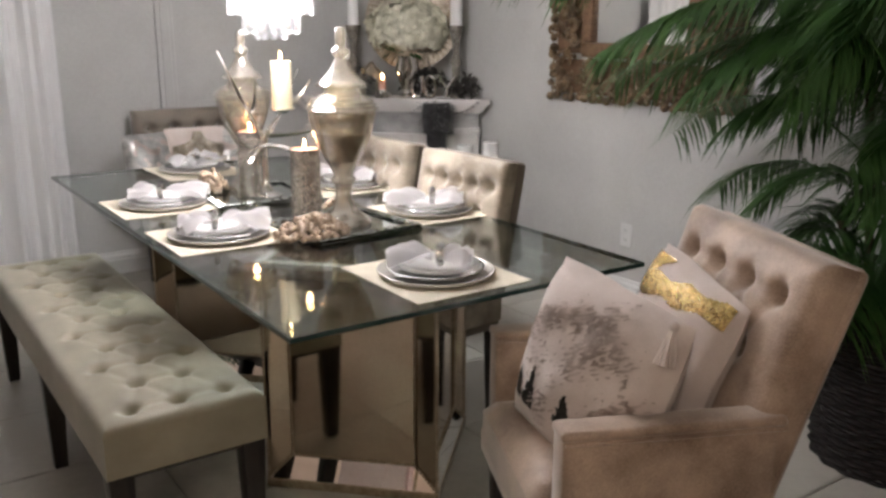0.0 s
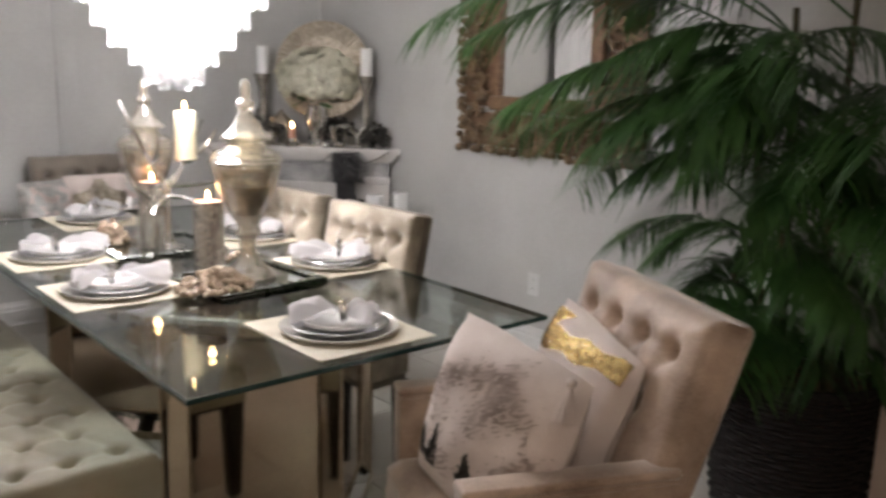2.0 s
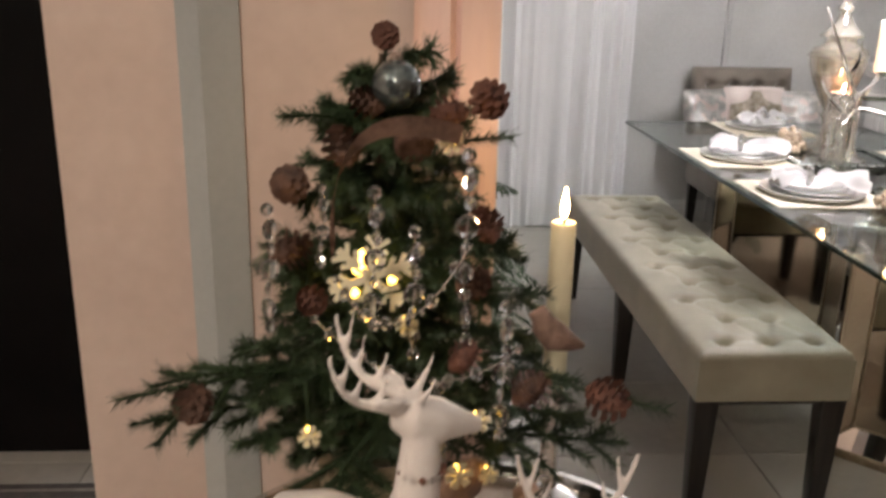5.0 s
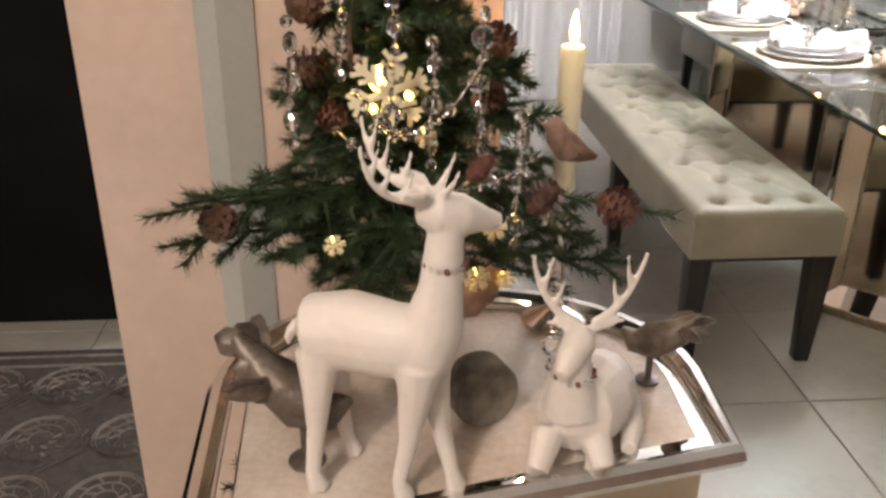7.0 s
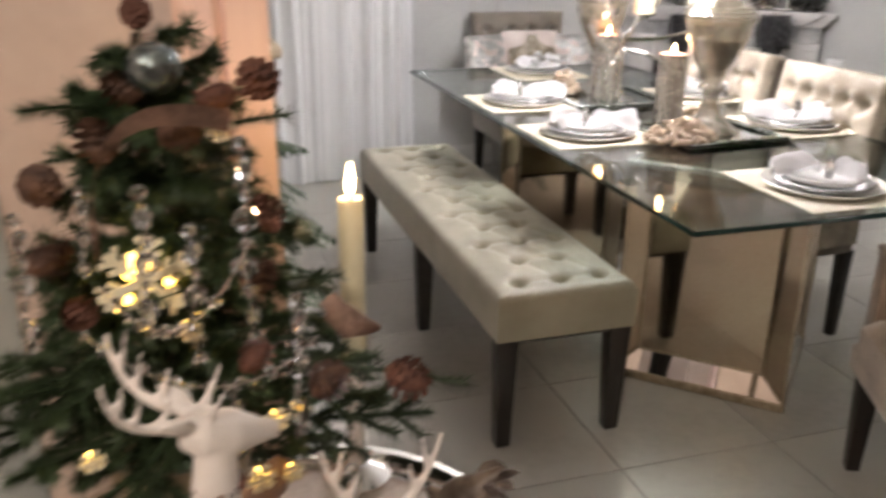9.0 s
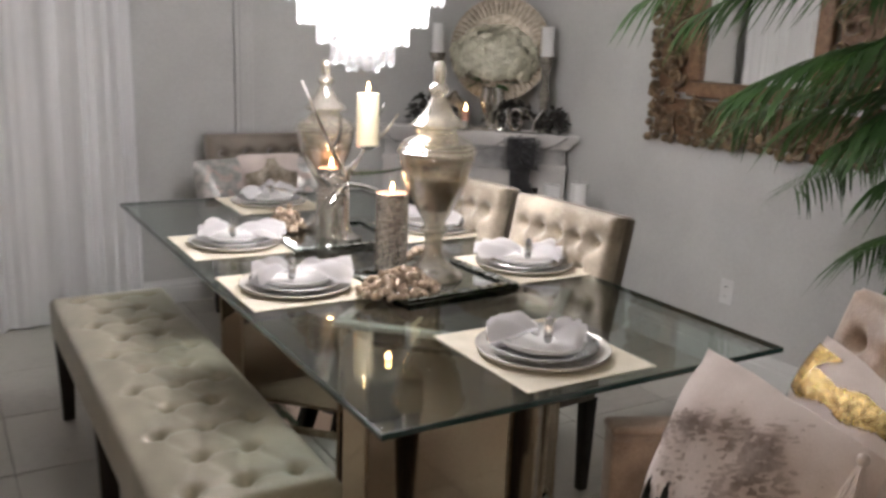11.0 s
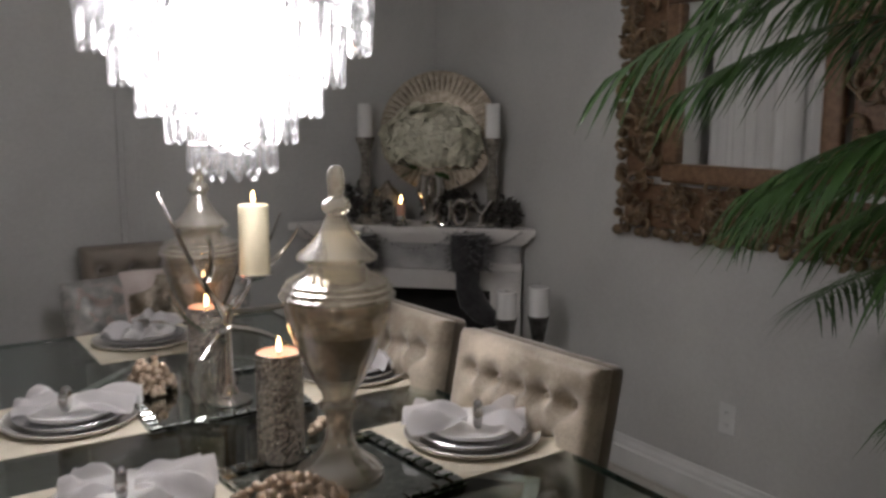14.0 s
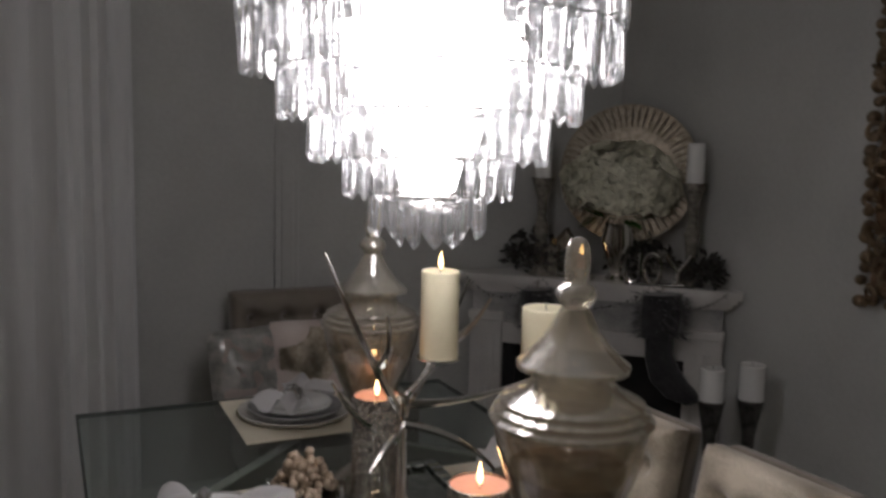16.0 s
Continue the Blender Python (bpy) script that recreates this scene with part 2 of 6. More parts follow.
BLUEGREY = mat("iridescent_glass_ball", (0.10, 0.13, 0.14), (0.30, 0.34, 0.34), 60, 0.12, 0.8, bump=0.6)

# ---- mesh helpers ----


def B():
    return bmesh.new()


def part(name, bm, material, parent=None, label="", smooth=True, m=None):
    me = bpy.data.meshes.new(name)
    bmesh.ops.recalc_face_normals(bm, faces=bm.faces)
    bm.to_mesh(me)
    bm.free()
    me.materials.append(material)
    if smooth:
        for p in me.polygons:
            p.use_smooth = True
        me.set_sharp_from_angle(angle=radians(38))
    ob = new(name, me)
    if parent:
        ob.parent = parent
    if m is not None:
        ob.matrix_basis = m
    if label:
        ob["label"] = label
    return ob


def thing(name, label, category, m=None, group=""):
    ob = new(name)
    ob.empty_display_size = 0.05
    if m is not None:
        ob.matrix_basis = m
    return tagged(ob, label, category, group)


def structure(name, bm, material, label, category, smooth=False):
    return tagged(part(name, bm, material, smooth=smooth), label, category, kind="structure")


def box(bm, x0, x1, y0, y1, z0, z1, bev=0.0, seg=2, m=None):
    vs = bmesh.ops.create_cube(bm, size=1)["verts"]
    for v in vs:
        v.co = Vector(((x0 + x1) / 2 + v.co.x * (x1 - x0), (y0 + y1) / 2 + v.co.y * (y1 - y0), (z0 + z1) / 2 + v.co.z * (z1 - z0)))
    if bev:
        es = list({e for v in vs for e in v.link_edges})
        r = bmesh.ops.bevel(bm, geom=es, offset=bev, segments=seg, affect="EDGES", profile=0.5)
        vs = list({v for f in r["faces"] for v in f.verts} | {v for v in vs if v.is_valid})
    if m is not None:
        for v in vs:
            v.co = m @ v.co
    return bm


def lathe(bm, prof, n=24, m=None, wob=None):
    rings = []
    for r, z in prof:
        ring = []
        for i in range(n):
            a = 2 * math.pi * i / n
            k = wob(a, z) if wob else 1.0
            co = Vector((r * k * math.cos(a), r * k * math.sin(a), z))
            ring.append(bm.verts.new(m @ co if m is not None else co))
        rings.append(ring)
    for a, b in zip(rings, rings[1:]):
        for i in range(n):
            bm.faces.new((a[i], a[(i + 1) % n], b[(i + 1) % n], b[i]))
    bm.faces.new(rings[0][::-1]), bm.faces.new(rings[-1])
    return bm


def tube(bm, pts, rad, n=8, flat=1.0):
    pts = [Vector(p) for p in pts]
    rings = []
    side = None
    for i, p in enumerate(pts):
        d = (pts[min(i + 1, len(pts) - 1)] - pts[max(i - 1, 0)]).normalized()
        if side is None:
            side = d.orthogonal().normalized()
        side = (side - d * side.dot(d)).normalized()
        up = d.cross(side)
        r = rad[i] if isinstance(rad, (list, tuple)) else rad
        rings.append([bm.verts.new(p + side * (r * math.cos(2 * math.pi * k / n)) + up * (r * flat * math.sin(2 * math.pi * k / n))) for k in range(n)])
    for a, b in zip(rings, rings[1:]):
        for i in range(n):
            bm.faces.new((a[i], a[(i + 1) % n], b[(i + 1) % n], b[i]))
    bm.faces.new(rings[0][::-1]), bm.faces.new(rings[-1])
    return bm


def ball(bm, c, r, u=12, v=8, sc=(1, 1, 1), m=None):
    vs = bmesh.ops.create_uvsphere(bm, u_segments=u, v_segments=v, radius=r)["verts"]
    for q in vs:
        q.co = Vector((q.co.x * sc[0], q.co.y * sc[1], q.co.z * sc[2]))
        if m is not None:
            q.co = m @ q.co
        q.co += Vector(c)
    return bm


def bez(a, b, c, n):
    a, b, c = Vector(a), Vector(b), Vector(c)
    return [a * (1 - t) ** 2 + b * 2 * t * (1 - t) + c * t * t for t in [i / n for i in range(n + 1)]]


def prism(bm, outline, z0, z1, m=None):
    lo = [bm.verts.new(m @ Vector((x, y, z0)) if m is not None else (x, y, z0)) for x, y in outline]
    hi = [bm.verts.new(m @ Vector((x, y, z1)) if m is not None else (x, y, z1)) for x, y in outline]
    k = len(lo)
    bm.faces.new(lo[::-1]), bm.faces.new(hi)
    for i in range(k):
        bm.faces.new((lo[i], lo[(i + 1) % k], hi[(i + 1) % k], hi[i]))
    return bm


def pad(w, h, t, buttons, deep=0.022, edge=0.03, step=0.014, puff=0.012, m=None, dimple=0.026):
    """A buttoned cushion slab: lies in x and y about its middle, from z = 0 to about z = t."""
    nx, ny = max(8, int(w / step)), max(8, int(h / step))
    bm = B()
    near = sorted(buttons)

    def top(x, y):
        d = min(w / 2 - abs(x), h / 2 - abs(y))
        k = min(1.0, max(0.0, d / edge))
        z = t - edge * 0.7 * (1 - math.sqrt(max(0.0, 1 - (1 - k) ** 2)))
        z += puff * min(1.0, d / 0.08)
        if near:
            ds = sorted((math.hypot(x - bx, y - by), bx, by) for bx, by in near)[:3]
            z -= deep * math.exp(-(ds[0][0] / dimple) ** 2)
            for (d0, ax, ay), (d1, cx, cy) in ((ds[0], ds[1]), (ds[0], ds[2])) if len(ds) > 2 else ():
                ex, ey = cx - ax, cy - ay
                ll = ex * ex + ey * ey
                s = max(0.0, min(1.0, ((x - ax) * ex + (y - ay) * ey) / ll))
                dist = math.hypot(x - ax - s * ex, y - ay - s * ey)
                z -= deep * 0.12 * math.exp(-(dist / 0.012) ** 2)
        return z

    def vert(x, y, z):
        co = Vector((x, y, z))
        return bm.verts.new(m @ co if m is not None else co)

    g = [[vert(w * (i / nx - 0.5), h * (j / ny - 0.5), top(w * (i / nx - 0.5), h * (j / ny - 0.5))) for j in range(ny + 1)] for i in range(nx + 1)]
    for i in range(nx):
        for j in range(ny):
            bm.faces.new((g[i][j], g[i + 1][j], g[i + 1][j + 1], g[i][j + 1]))
    rim = [(i, 0) for i in range(nx)] + [(nx, j) for j in range(ny)] + [(i, ny) for i in range(nx, 0, -1)] + [(0, j) for j in range(ny, 0, -1)]
    low = [vert(w * (i / nx - 0.5), h * (j / ny - 0.5), 0) for i, j in rim]
    k = len(rim)
    for a in range(k):
        i, j = rim[a]
        i2, j2 = rim[(a + 1) % k]
        bm.faces.new((g[i][j], low[a], low[(a + 1) % k], g[i2][j2]))
    bm.faces.new(low)
    return bm


def buttons_on(parent, spots, t, material, m=None, r=0.009):
    me = None
    for x, y in spots:
        mm = (m if m is not None else Matrix()) @ pose(x, y, t)
        if me is None:
            first = part("button", ball(B(), (0, 0, 0), r, 8, 5, (1, 1, 0.5)), material, parent, m=mm)
            me = first.data
        else:
            ob = new("button", me)
            ob.parent = parent
            ob.matrix_basis = mm


def stagger(w, h, dx, dy, margin):
    out, row, y = [], 0, -h / 2 + margin
    while y <= h / 2 - margin + 1e-6:
        n = int((w - 2 * margin) / dx + 1e-6) + 1
        if row % 2:
            n -= 1
        out += [((i - (n - 1) / 2) * dx, y) for i in range(n)]
        y, row = y + dy, row + 1
    return out


# ---- structure ----
XR, YE, YJ, XL, HC = 2.52, 3.42, -0.68, -1.9, 2.6
floor = structure("floor", box(B(), -3.6, 4.2, -5.0, 3.7, -0.1, -0.006), GROUT, "cream tiled floor with thin grey joints", "floor")
ceiling = structure("ceiling", box(B(), -3.6, 4.2, -5.0, 3.7, HC, HC + 0.12), CEIL, "plain white ceiling over both rooms", "ceiling")
wall_east = structure("wall_east", box(B(), XR, XR + 0.14, YJ + 0.08, YE + 0.14, 0, HC), WALL, "pale grey painted dining room wall", "wall")
wall_north = structure("wall_north", box(B(), XL - 0.12, XR, YE, YE + 0.14, 0, HC), WALL, "pale grey painted end wall", "wall")
wall_west = structure("wall_west", box(B(), XL - 0.12, XL, 0.9, YE, 0, HC), WALL, "pale grey side wall behind the plinth", "wall")
wall_jamb_west = structure("wall_jamb_west", box(B(), -1.512, -1.05, YJ, YJ + 0.14, 0, HC), PEACH, "beige textured wall end beside the opening", "wall")
wall_jamb_east = structure("wall_jamb_east", box(B(), 2.08, 4.2, YJ, YJ + 0.08, 0, HC), PEACH, "beige textured wall end beside the palm", "wall")
wall_south = structure("wall_south", box(B(), -3.6, 4.2, -5.14, -5.0, 0, HC), PEACH, "beige living room wall", "wall")
wall_far_west = structure("wall_far_west", box(B(), -3.74, -3.6, -5.0, 0.9, 0, HC), PEACH, "beige living room side wall", "wall")
wall_far_east = structure("wall_far_east", box(B(), 4.2, 4.34, -5.0, YJ, 0, HC), PEACH, "beige living room side wall", "wall")
wall_hall = structure("wall_hall", box(B(), -3.6, -1.42, 0.78, 0.9, 0, HC), PEACH, "beige hallway end wall", "wall")


def skirting(name, pts, h=0.13, t=0.016):
    (x0, y0), (x1, y1) = pts
    d = Vector((x1 - x0, y1 - y0, 0))
    ln = d.length
    d.normalize()
    nrm = Vector((-d.y, d.x, 0))
    bm = B()
    prof = [(0, 0), (t, 0), (t, h * 0.62), (t * 0.75, h * 0.68), (t * 0.75, h * 0.80), (t * 0.4, h * 0.9), (t * 0.3, h), (0, h)]
    ends = [[bm.verts.new(Vector((x0, y0, 0)) + d * s + nrm * a + Vector((0, 0, z))) for a, z in prof] for s in (0, ln)]
    k = len(prof)
    for i in range(k):
        bm.faces.new((ends[0][i], ends[0][(i + 1) % k], ends[1][(i + 1) % k], ends[1][i]))
    bm.faces.new(ends[0][::-1]), bm.faces.new(ends[1])
    return structure(name, bm, TRIMW, "white moulded baseboard along the wall", "baseboard")


skirting("baseboard_east", ((XR - 0.001, -0.60), (XR - 0.001, 2.4)), 0.14, 0.02)
skirting("baseboard_north", ((1.5, YE - 0.001), (XL, YE - 0.001)))
# vertical door casing on the end wall
bm = B()
box(bm, 0.80, 0.90, YE - 0.025, YE - 0.001, 0.0, HC, 0.004)
box(bm, 0.825, 0.875, YE - 0.033, YE - 0.026, 0.0, HC, 0.003)
structure("trim_north", bm, WALL, "grey painted vertical casing on the end wall", "trim")
# grey casing with two facets on the wall end
bm = B()
prism(bm, [(-1.372, YJ - 0.001), (-1.372, YJ - 0.006), (-1.345, YJ - 0.02), (-1.305, YJ - 0.004), (-1.305, YJ - 0.001)], 0, HC)
structure("trim_jamb", bm, GREYTRIM, "grey green vertical casing strip on beige wall", "trim")


def drape(name, a, b, z0, z1, folds, depth, material, label, flare=0.25, n=None, seed=1):
    """A hanging cloth from point a to point b of the plan, with soft vertical folds that open towards the floor."""
    rnd = random.Random(seed)
    a, b = Vector((*a, 0)), Vector((*b, 0))
    d = (b - a)
    ln = d.length
    d.normalize()
    nr = Vector((d.y, -d.x, 0))
    n = n or folds * 10
    ph = [rnd.uniform(0, 6.28) for _ in range(4)]
    bm = B()
    rows = 14
    front, back = [], []
    for j in range(rows + 1):
        v = j / rows
        z = z1 + (z0 - z1) * v
        fr, bk = [], []
        for i in range(n + 1):
            u = i / n
            w = math.sin(2 * math.pi * folds * u + ph[0] + 1.9 * math.sin(5 * u + ph[1]) + 0.9 * math.sin(13 * u + ph[3]) + 0.5 * v * math.sin(8 * u + ph[2])) + 0.45 * math.sin(2 * math.pi * folds * 2.3 * u + ph[2] + 1.6 * v) * math.sin(6 * u + ph[1])
            amp = depth * (0.3 + 0.75 * math.sin(4.3 * u + ph[3]) ** 2) * (0.8 + flare * v)
            sway = 0.02 * v * v * math.sin(9 * u + ph[1])
            zz = z + (0.012 * math.sin(17 * u + ph[2]) if j == rows else 0)
            p = a + d * (u * ln + sway) + nr * (depth * 1.3 + amp * w * 0.7 + 0.05 * flare * max(0, v - 0.9) * 10 * 0.6)
            fr.append(bm.verts.new((p.x, p.y, max(zz, 0.004))))
            q = p - nr * 0.004
            bk.append(bm.verts.new((q.x, q.y, max(zz, 0.004))))
        front.append(fr), back.append(bk)
    for j in range(rows):
        for i in range(n):
            bm.faces.new((front[j][i], front[j][i + 1], front[j + 1][i + 1], front[j + 1][i]))
            bm.faces.new((back[j][i], back[j + 1][i], back[j + 1][i + 1], back[j][i + 1]))
    for i in range(n):
        bm.faces.new((front[rows][i], front[rows][i + 1], back[rows][i + 1], back[rows][i]))
    for j in range(rows):
        bm.faces.new((front[j][0], front[j + 1][0], back[j + 1][0], back[j][0]))
        bm.faces.new((front[j][n], back[j][n], back[j + 1][n], front[j + 1][n]))
    return tagged(part(name, bm, material), label, "curtain")


drape("curtain", (-1.86, 3.27), (-0.66, 3.27), 0.0, 2.56, 9, 0.045, CURT, "white sheer curtain panel pooling on the tiled floor", seed=3)
drape("curtain", (-0.68, 3.29), (0.24, 3.35), 0.0, 2.56, 7, 0.045, CURT, "white sheer curtain panel pooling on the tiled floor", seed=8)
drape("drape", (-1.114, YJ - 0.010), (-1.028, YJ - 0.010), 0.0, 2.5, 2, 0.012, PINK, "blush pink drape hung at the edge of the opening", seed=5)

# black doors at the end of the hallway
door_hall = structure("door_1", box(B(), -3.4, -1.44, 0.735, 0.765, 0.002, 2.2, 0.004), BLACK, "glossy black double door closing the hallway", "door")

# ---- dining table ----
TX, TY = 1.13, 2.466


def glass_table():
    t = thing("dining_table", "rectangular glass dining table on two bronze mirrored pedestals", "table")
    bm = B()
    box(bm, 0.006, TX - 0.006, 0.006, TY - 0.006, 0.745, 0.760, 0.003)
    top = part("glass_top", bm, GLASS, t, "clear green-tinted glass top", smooth=False)
    bm = B()
    o = [(0, 0), (TX, 0), (TX, TY), (0, TY)]
    i = [(0.006, 0.006), (TX - 0.006, 0.006), (TX - 0.006, TY - 0.006), (0.006, TY - 0.006)]
    for k in range(4):
        a, b, c, d = o[k], o[(k + 1) % 4], i[(k + 1) % 4], i[k]
        v = [bm.verts.new((*p, z)) for z in (0.746, 0.7585) for p in (a, b, c, d)]
        for f in ((0, 1, 2, 3), (7, 6, 5, 4), (0, 4, 5, 1), (2, 6, 7, 3), (1, 5, 6, 2), (3, 7, 4, 0)):
            bm.faces.new([v[q] for q in f])
    part("glass_edge", bm, GLASSEDGE, top, "dark green polished glass edge", smooth=False)
    for py in (0.69, TY - 0.69):
        ped = new("pedestal")
        ped.parent = t
        ped.matrix_basis = pose(0.605, py, 0, 0, 0, 45)
        h0, h1, s = 0.0, 0.742, 0.272
        bm = B()
        box(bm, -s + 0.03, s - 0.03, -s + 0.03, s - 0.03, 0.03, h1)
        core = part("core", bm, BRONZE, ped, "bronze mirror core", smooth=False)
        part("top_plate", box(B(), -s + 0.021, s - 0.021, -s + 0.021, s - 0.021, 0.7422, 0.7435), BRONZE, ped, "bronze mirror cap", smooth=False)
        for k in range(4):
            part("cap_strip", box(B(), -s - 0.012, s - 0.021, -s - 0.012, -s + 0.02, 0.728, 0.7435, 0.002), CHARGER, ped, "pale cap strip", smooth=False, m=pose(0, 0, 0, 0, 0, 90 * k))
        part("plinth", box(B(), -s - 0.006, s + 0.006, -s - 0.006, s + 0.006, 0.0, 0.03, 0.004), BEAD, ped, smooth=False)
        for k in range(4):
            r = pose(0, 0, 0, 0, 0, 90 * k)
            w, d = 0.075, 0.028
            # centre panel, set back
            part("mirror_panel", box(B(), -s + w, s - w, -s + d - 0.004, -s + d, 0.03 + w, h1 - 0.02 - w * 0.6), BRONZE, ped, smooth=False, m=r)
            zl, zh = 0.03, 0.728
            fr = [((-s, zl), (s, zl), (s - w, zl + w), (-s + w, zl + w)), ((s, zl), (s, zh), (s - w, zh - w * 0.6), (s - w, zl + w)),
                  ((s, zh), (-s, zh), (-s + w, zh - w * 0.6), (s - w, zh - w * 0.6)), ((-s, zh), (-s, zl), (-s + w, zl + w), (-s + w, zh - w * 0.6))]
            for q, (a, b, c, e) in enumerate(fr):
                bm = B()
                vv = [bm.verts.new((a[0], -s, a[1])), bm.verts.new((b[0], -s, b[1])), bm.verts.new((c[0], -s + d, c[1])), bm.verts.new((e[0], -s + d, e[1]))]
                uu = [bm.verts.new((p.co.x * 0.985, p.co.y + 0.012, p.co.z)) for p in vv]
                bm.faces.new(vv), bm.faces.new(uu[::-1])
                for z in range(4):
                    bm.faces.new((vv[z], vv[(z + 1) % 4], uu[(z + 1) % 4], uu[z]))
                part("mirror_strip", bm, MIRROR if q == 0 else BRONZE, ped, smooth=False, m=r)
            # beaded trims round panel and outer edge
            bm = B()
            for a, b, y in (((-s + w, zl + w), (s - w, zl + w), -s + d - 0.006), ((-s + w, zl + w), (-s + w, zh - w * 0.6), -s + d - 0.006),
                            ((s - w, zl + w), (s - w, zh - w * 0.6), -s + d - 0.006), ((-s, zl), (-s, zh), -s), ((-s, zl), (-s + w, zl + w), -s + d / 2 - 0.006), ((s, zl), (s - w, zl + w), -s + d / 2 - 0.006)):
                ln = math.hypot(b[0] - a[0], b[1] - a[1])
                n = int(ln / 0.011)
                for z in range(n):
                    f = (z + 0.5) / n
                    yy = y if abs(a[0] - b[0]) < 1e-6 or abs(a[1] - b[1]) < 1e-6 else -s + d * f - 0.004
                    ball(bm, (a[0] + (b[0] - a[0]) * f, yy, a[1] + (b[1] - a[1]) * f), 0.0052, 6, 4)
            part("bead_trim", bm, BEAD, ped, "antique silver beading", m=r)
    return t


glass_table()

# ---- upholstered bench ----


def taper_leg(h, w0, w1, lean=0.0):
    bm = B()
    lo = [(-w1, -w1), (w1, -w1), (w1, w1), (-w1, w1)]
    hi = [(-w0, -w0), (w0, -w0), (w0, w0), (-w0, w0)]
    a = [bm.verts.new((x + lean, y, 0)) for x, y in lo]
    b = [bm.verts.new((x, y, h)) for x, y in hi]
    bm.faces.new(a[::-1]), bm.faces.new(b)
    for i in range(4):
        bm.faces.new((a[i], a[(i + 1) % 4], b[(i + 1) % 4], b[i]))
    bmesh.ops.bevel(bm, geom=list(bm.edges), offset=0.004, segments=2, affect="EDGES", profile=0.5)
    return bm


def bench():
    x0, x1, y0, y1 = -0.335, 0.085, 0.36, 2.10
    t = thing("dining_bench", "long cream linen bench with button tufted seat and dark legs", "bench", pose((x0 + x1) / 2, (y0 + y1) / 2, 0))
    w, h = x1 - x0, y1 - y0
    spots = stagger(w, h, 0.125, 0.155, 0.075)
    part("seat", pad(w, h, 0.135, spots, 0.036, 0.028, 0.009, 0.014, pose(0, 0, 0.345), 0.021), LINEN, t)
    buttons_on(t, spots, 0.345 + 0.111, LINEN, r=0.009)
    part("rail", box(B(), -w / 2 + 0.02, w / 2 - 0.02, -h / 2 + 0.02, h / 2 - 0.02, 0.325, 0.3455, 0.004), DARKW, t)
    for sx in (-1, 1):
        for yy in (-h / 2 + 0.035, -0.03, h / 2 - 0.035):
            part("leg", taper_leg(0.345, 0.032, 0.021), DARKW, t, m=pose(sx * (w / 2 - 0.036), yy, 0))
    return t


bench()

# ---- chairs ----


def side_chair(m, front, side, label, group="chairs at the table", wide=0.49):
    """Faces local -y; its back stands at y = 0."""
    t = thing("dining_chair", label, "chair", m, group)
    hb = 0.50
    spots = [(x * 0.088, y) for r, y in enumerate((-0.06, 0.045, 0.15)) for x in ((-2, -1, 0, 1, 2) if r % 2 == 0 else (-1.5, -0.5, 0.5, 1.5))]
    lean = pose(0, 0, 0.70, 79, 0, 0)
    part("backrest", pad(wide, hb, 0.06, spots, 0.048, 0.022, 0.010, 0.014, lean), front, t)
    buttons_on(t, spots, 0.034, front, lean, 0.008)
    bm = box(B(), -wide / 2 + 0.004, wide / 2 - 0.004, -hb / 2 + 0.004, hb / 2 + 0.006, -0.055, 0.001, 0.018, 3, lean)
    part("back_shell", bm, side, t, "darker brown velvet outer back")
    part("seat", pad(wide, 0.50, 0.11, [], 0, 0.03, 0.03, 0.015, pose(0, -0.27, 0.37)), front, t)
    part("seat_rail", box(B(), -wide / 2 + 0.01, wide / 2 - 0.01, -0.515, -0.02, 0.335, 0.372, 0.006), side, t)
    for sx in (-1, 1):
        part("leg", taper_leg(0.34, 0.024, 0.016), DARKW, t, m=pose(sx * (wide / 2 - 0.035), -0.48, 0))
        part("leg", taper_leg(0.34, 0.024, 0.016), DARKW, t, m=pose(sx * (wide / 2 - 0.035), -0.03, 0))
    return t


side_chair(pose(1.163, 0.945, 0, 0, 0, -86), VELVET, BROWNV, "champagne velvet dining chair with button tufted back")
side_chair(pose(1.128, 1.53, 0, 0, 0, -86), VELVET, BROWNV, "champagne velvet dining chair with button tufted back")


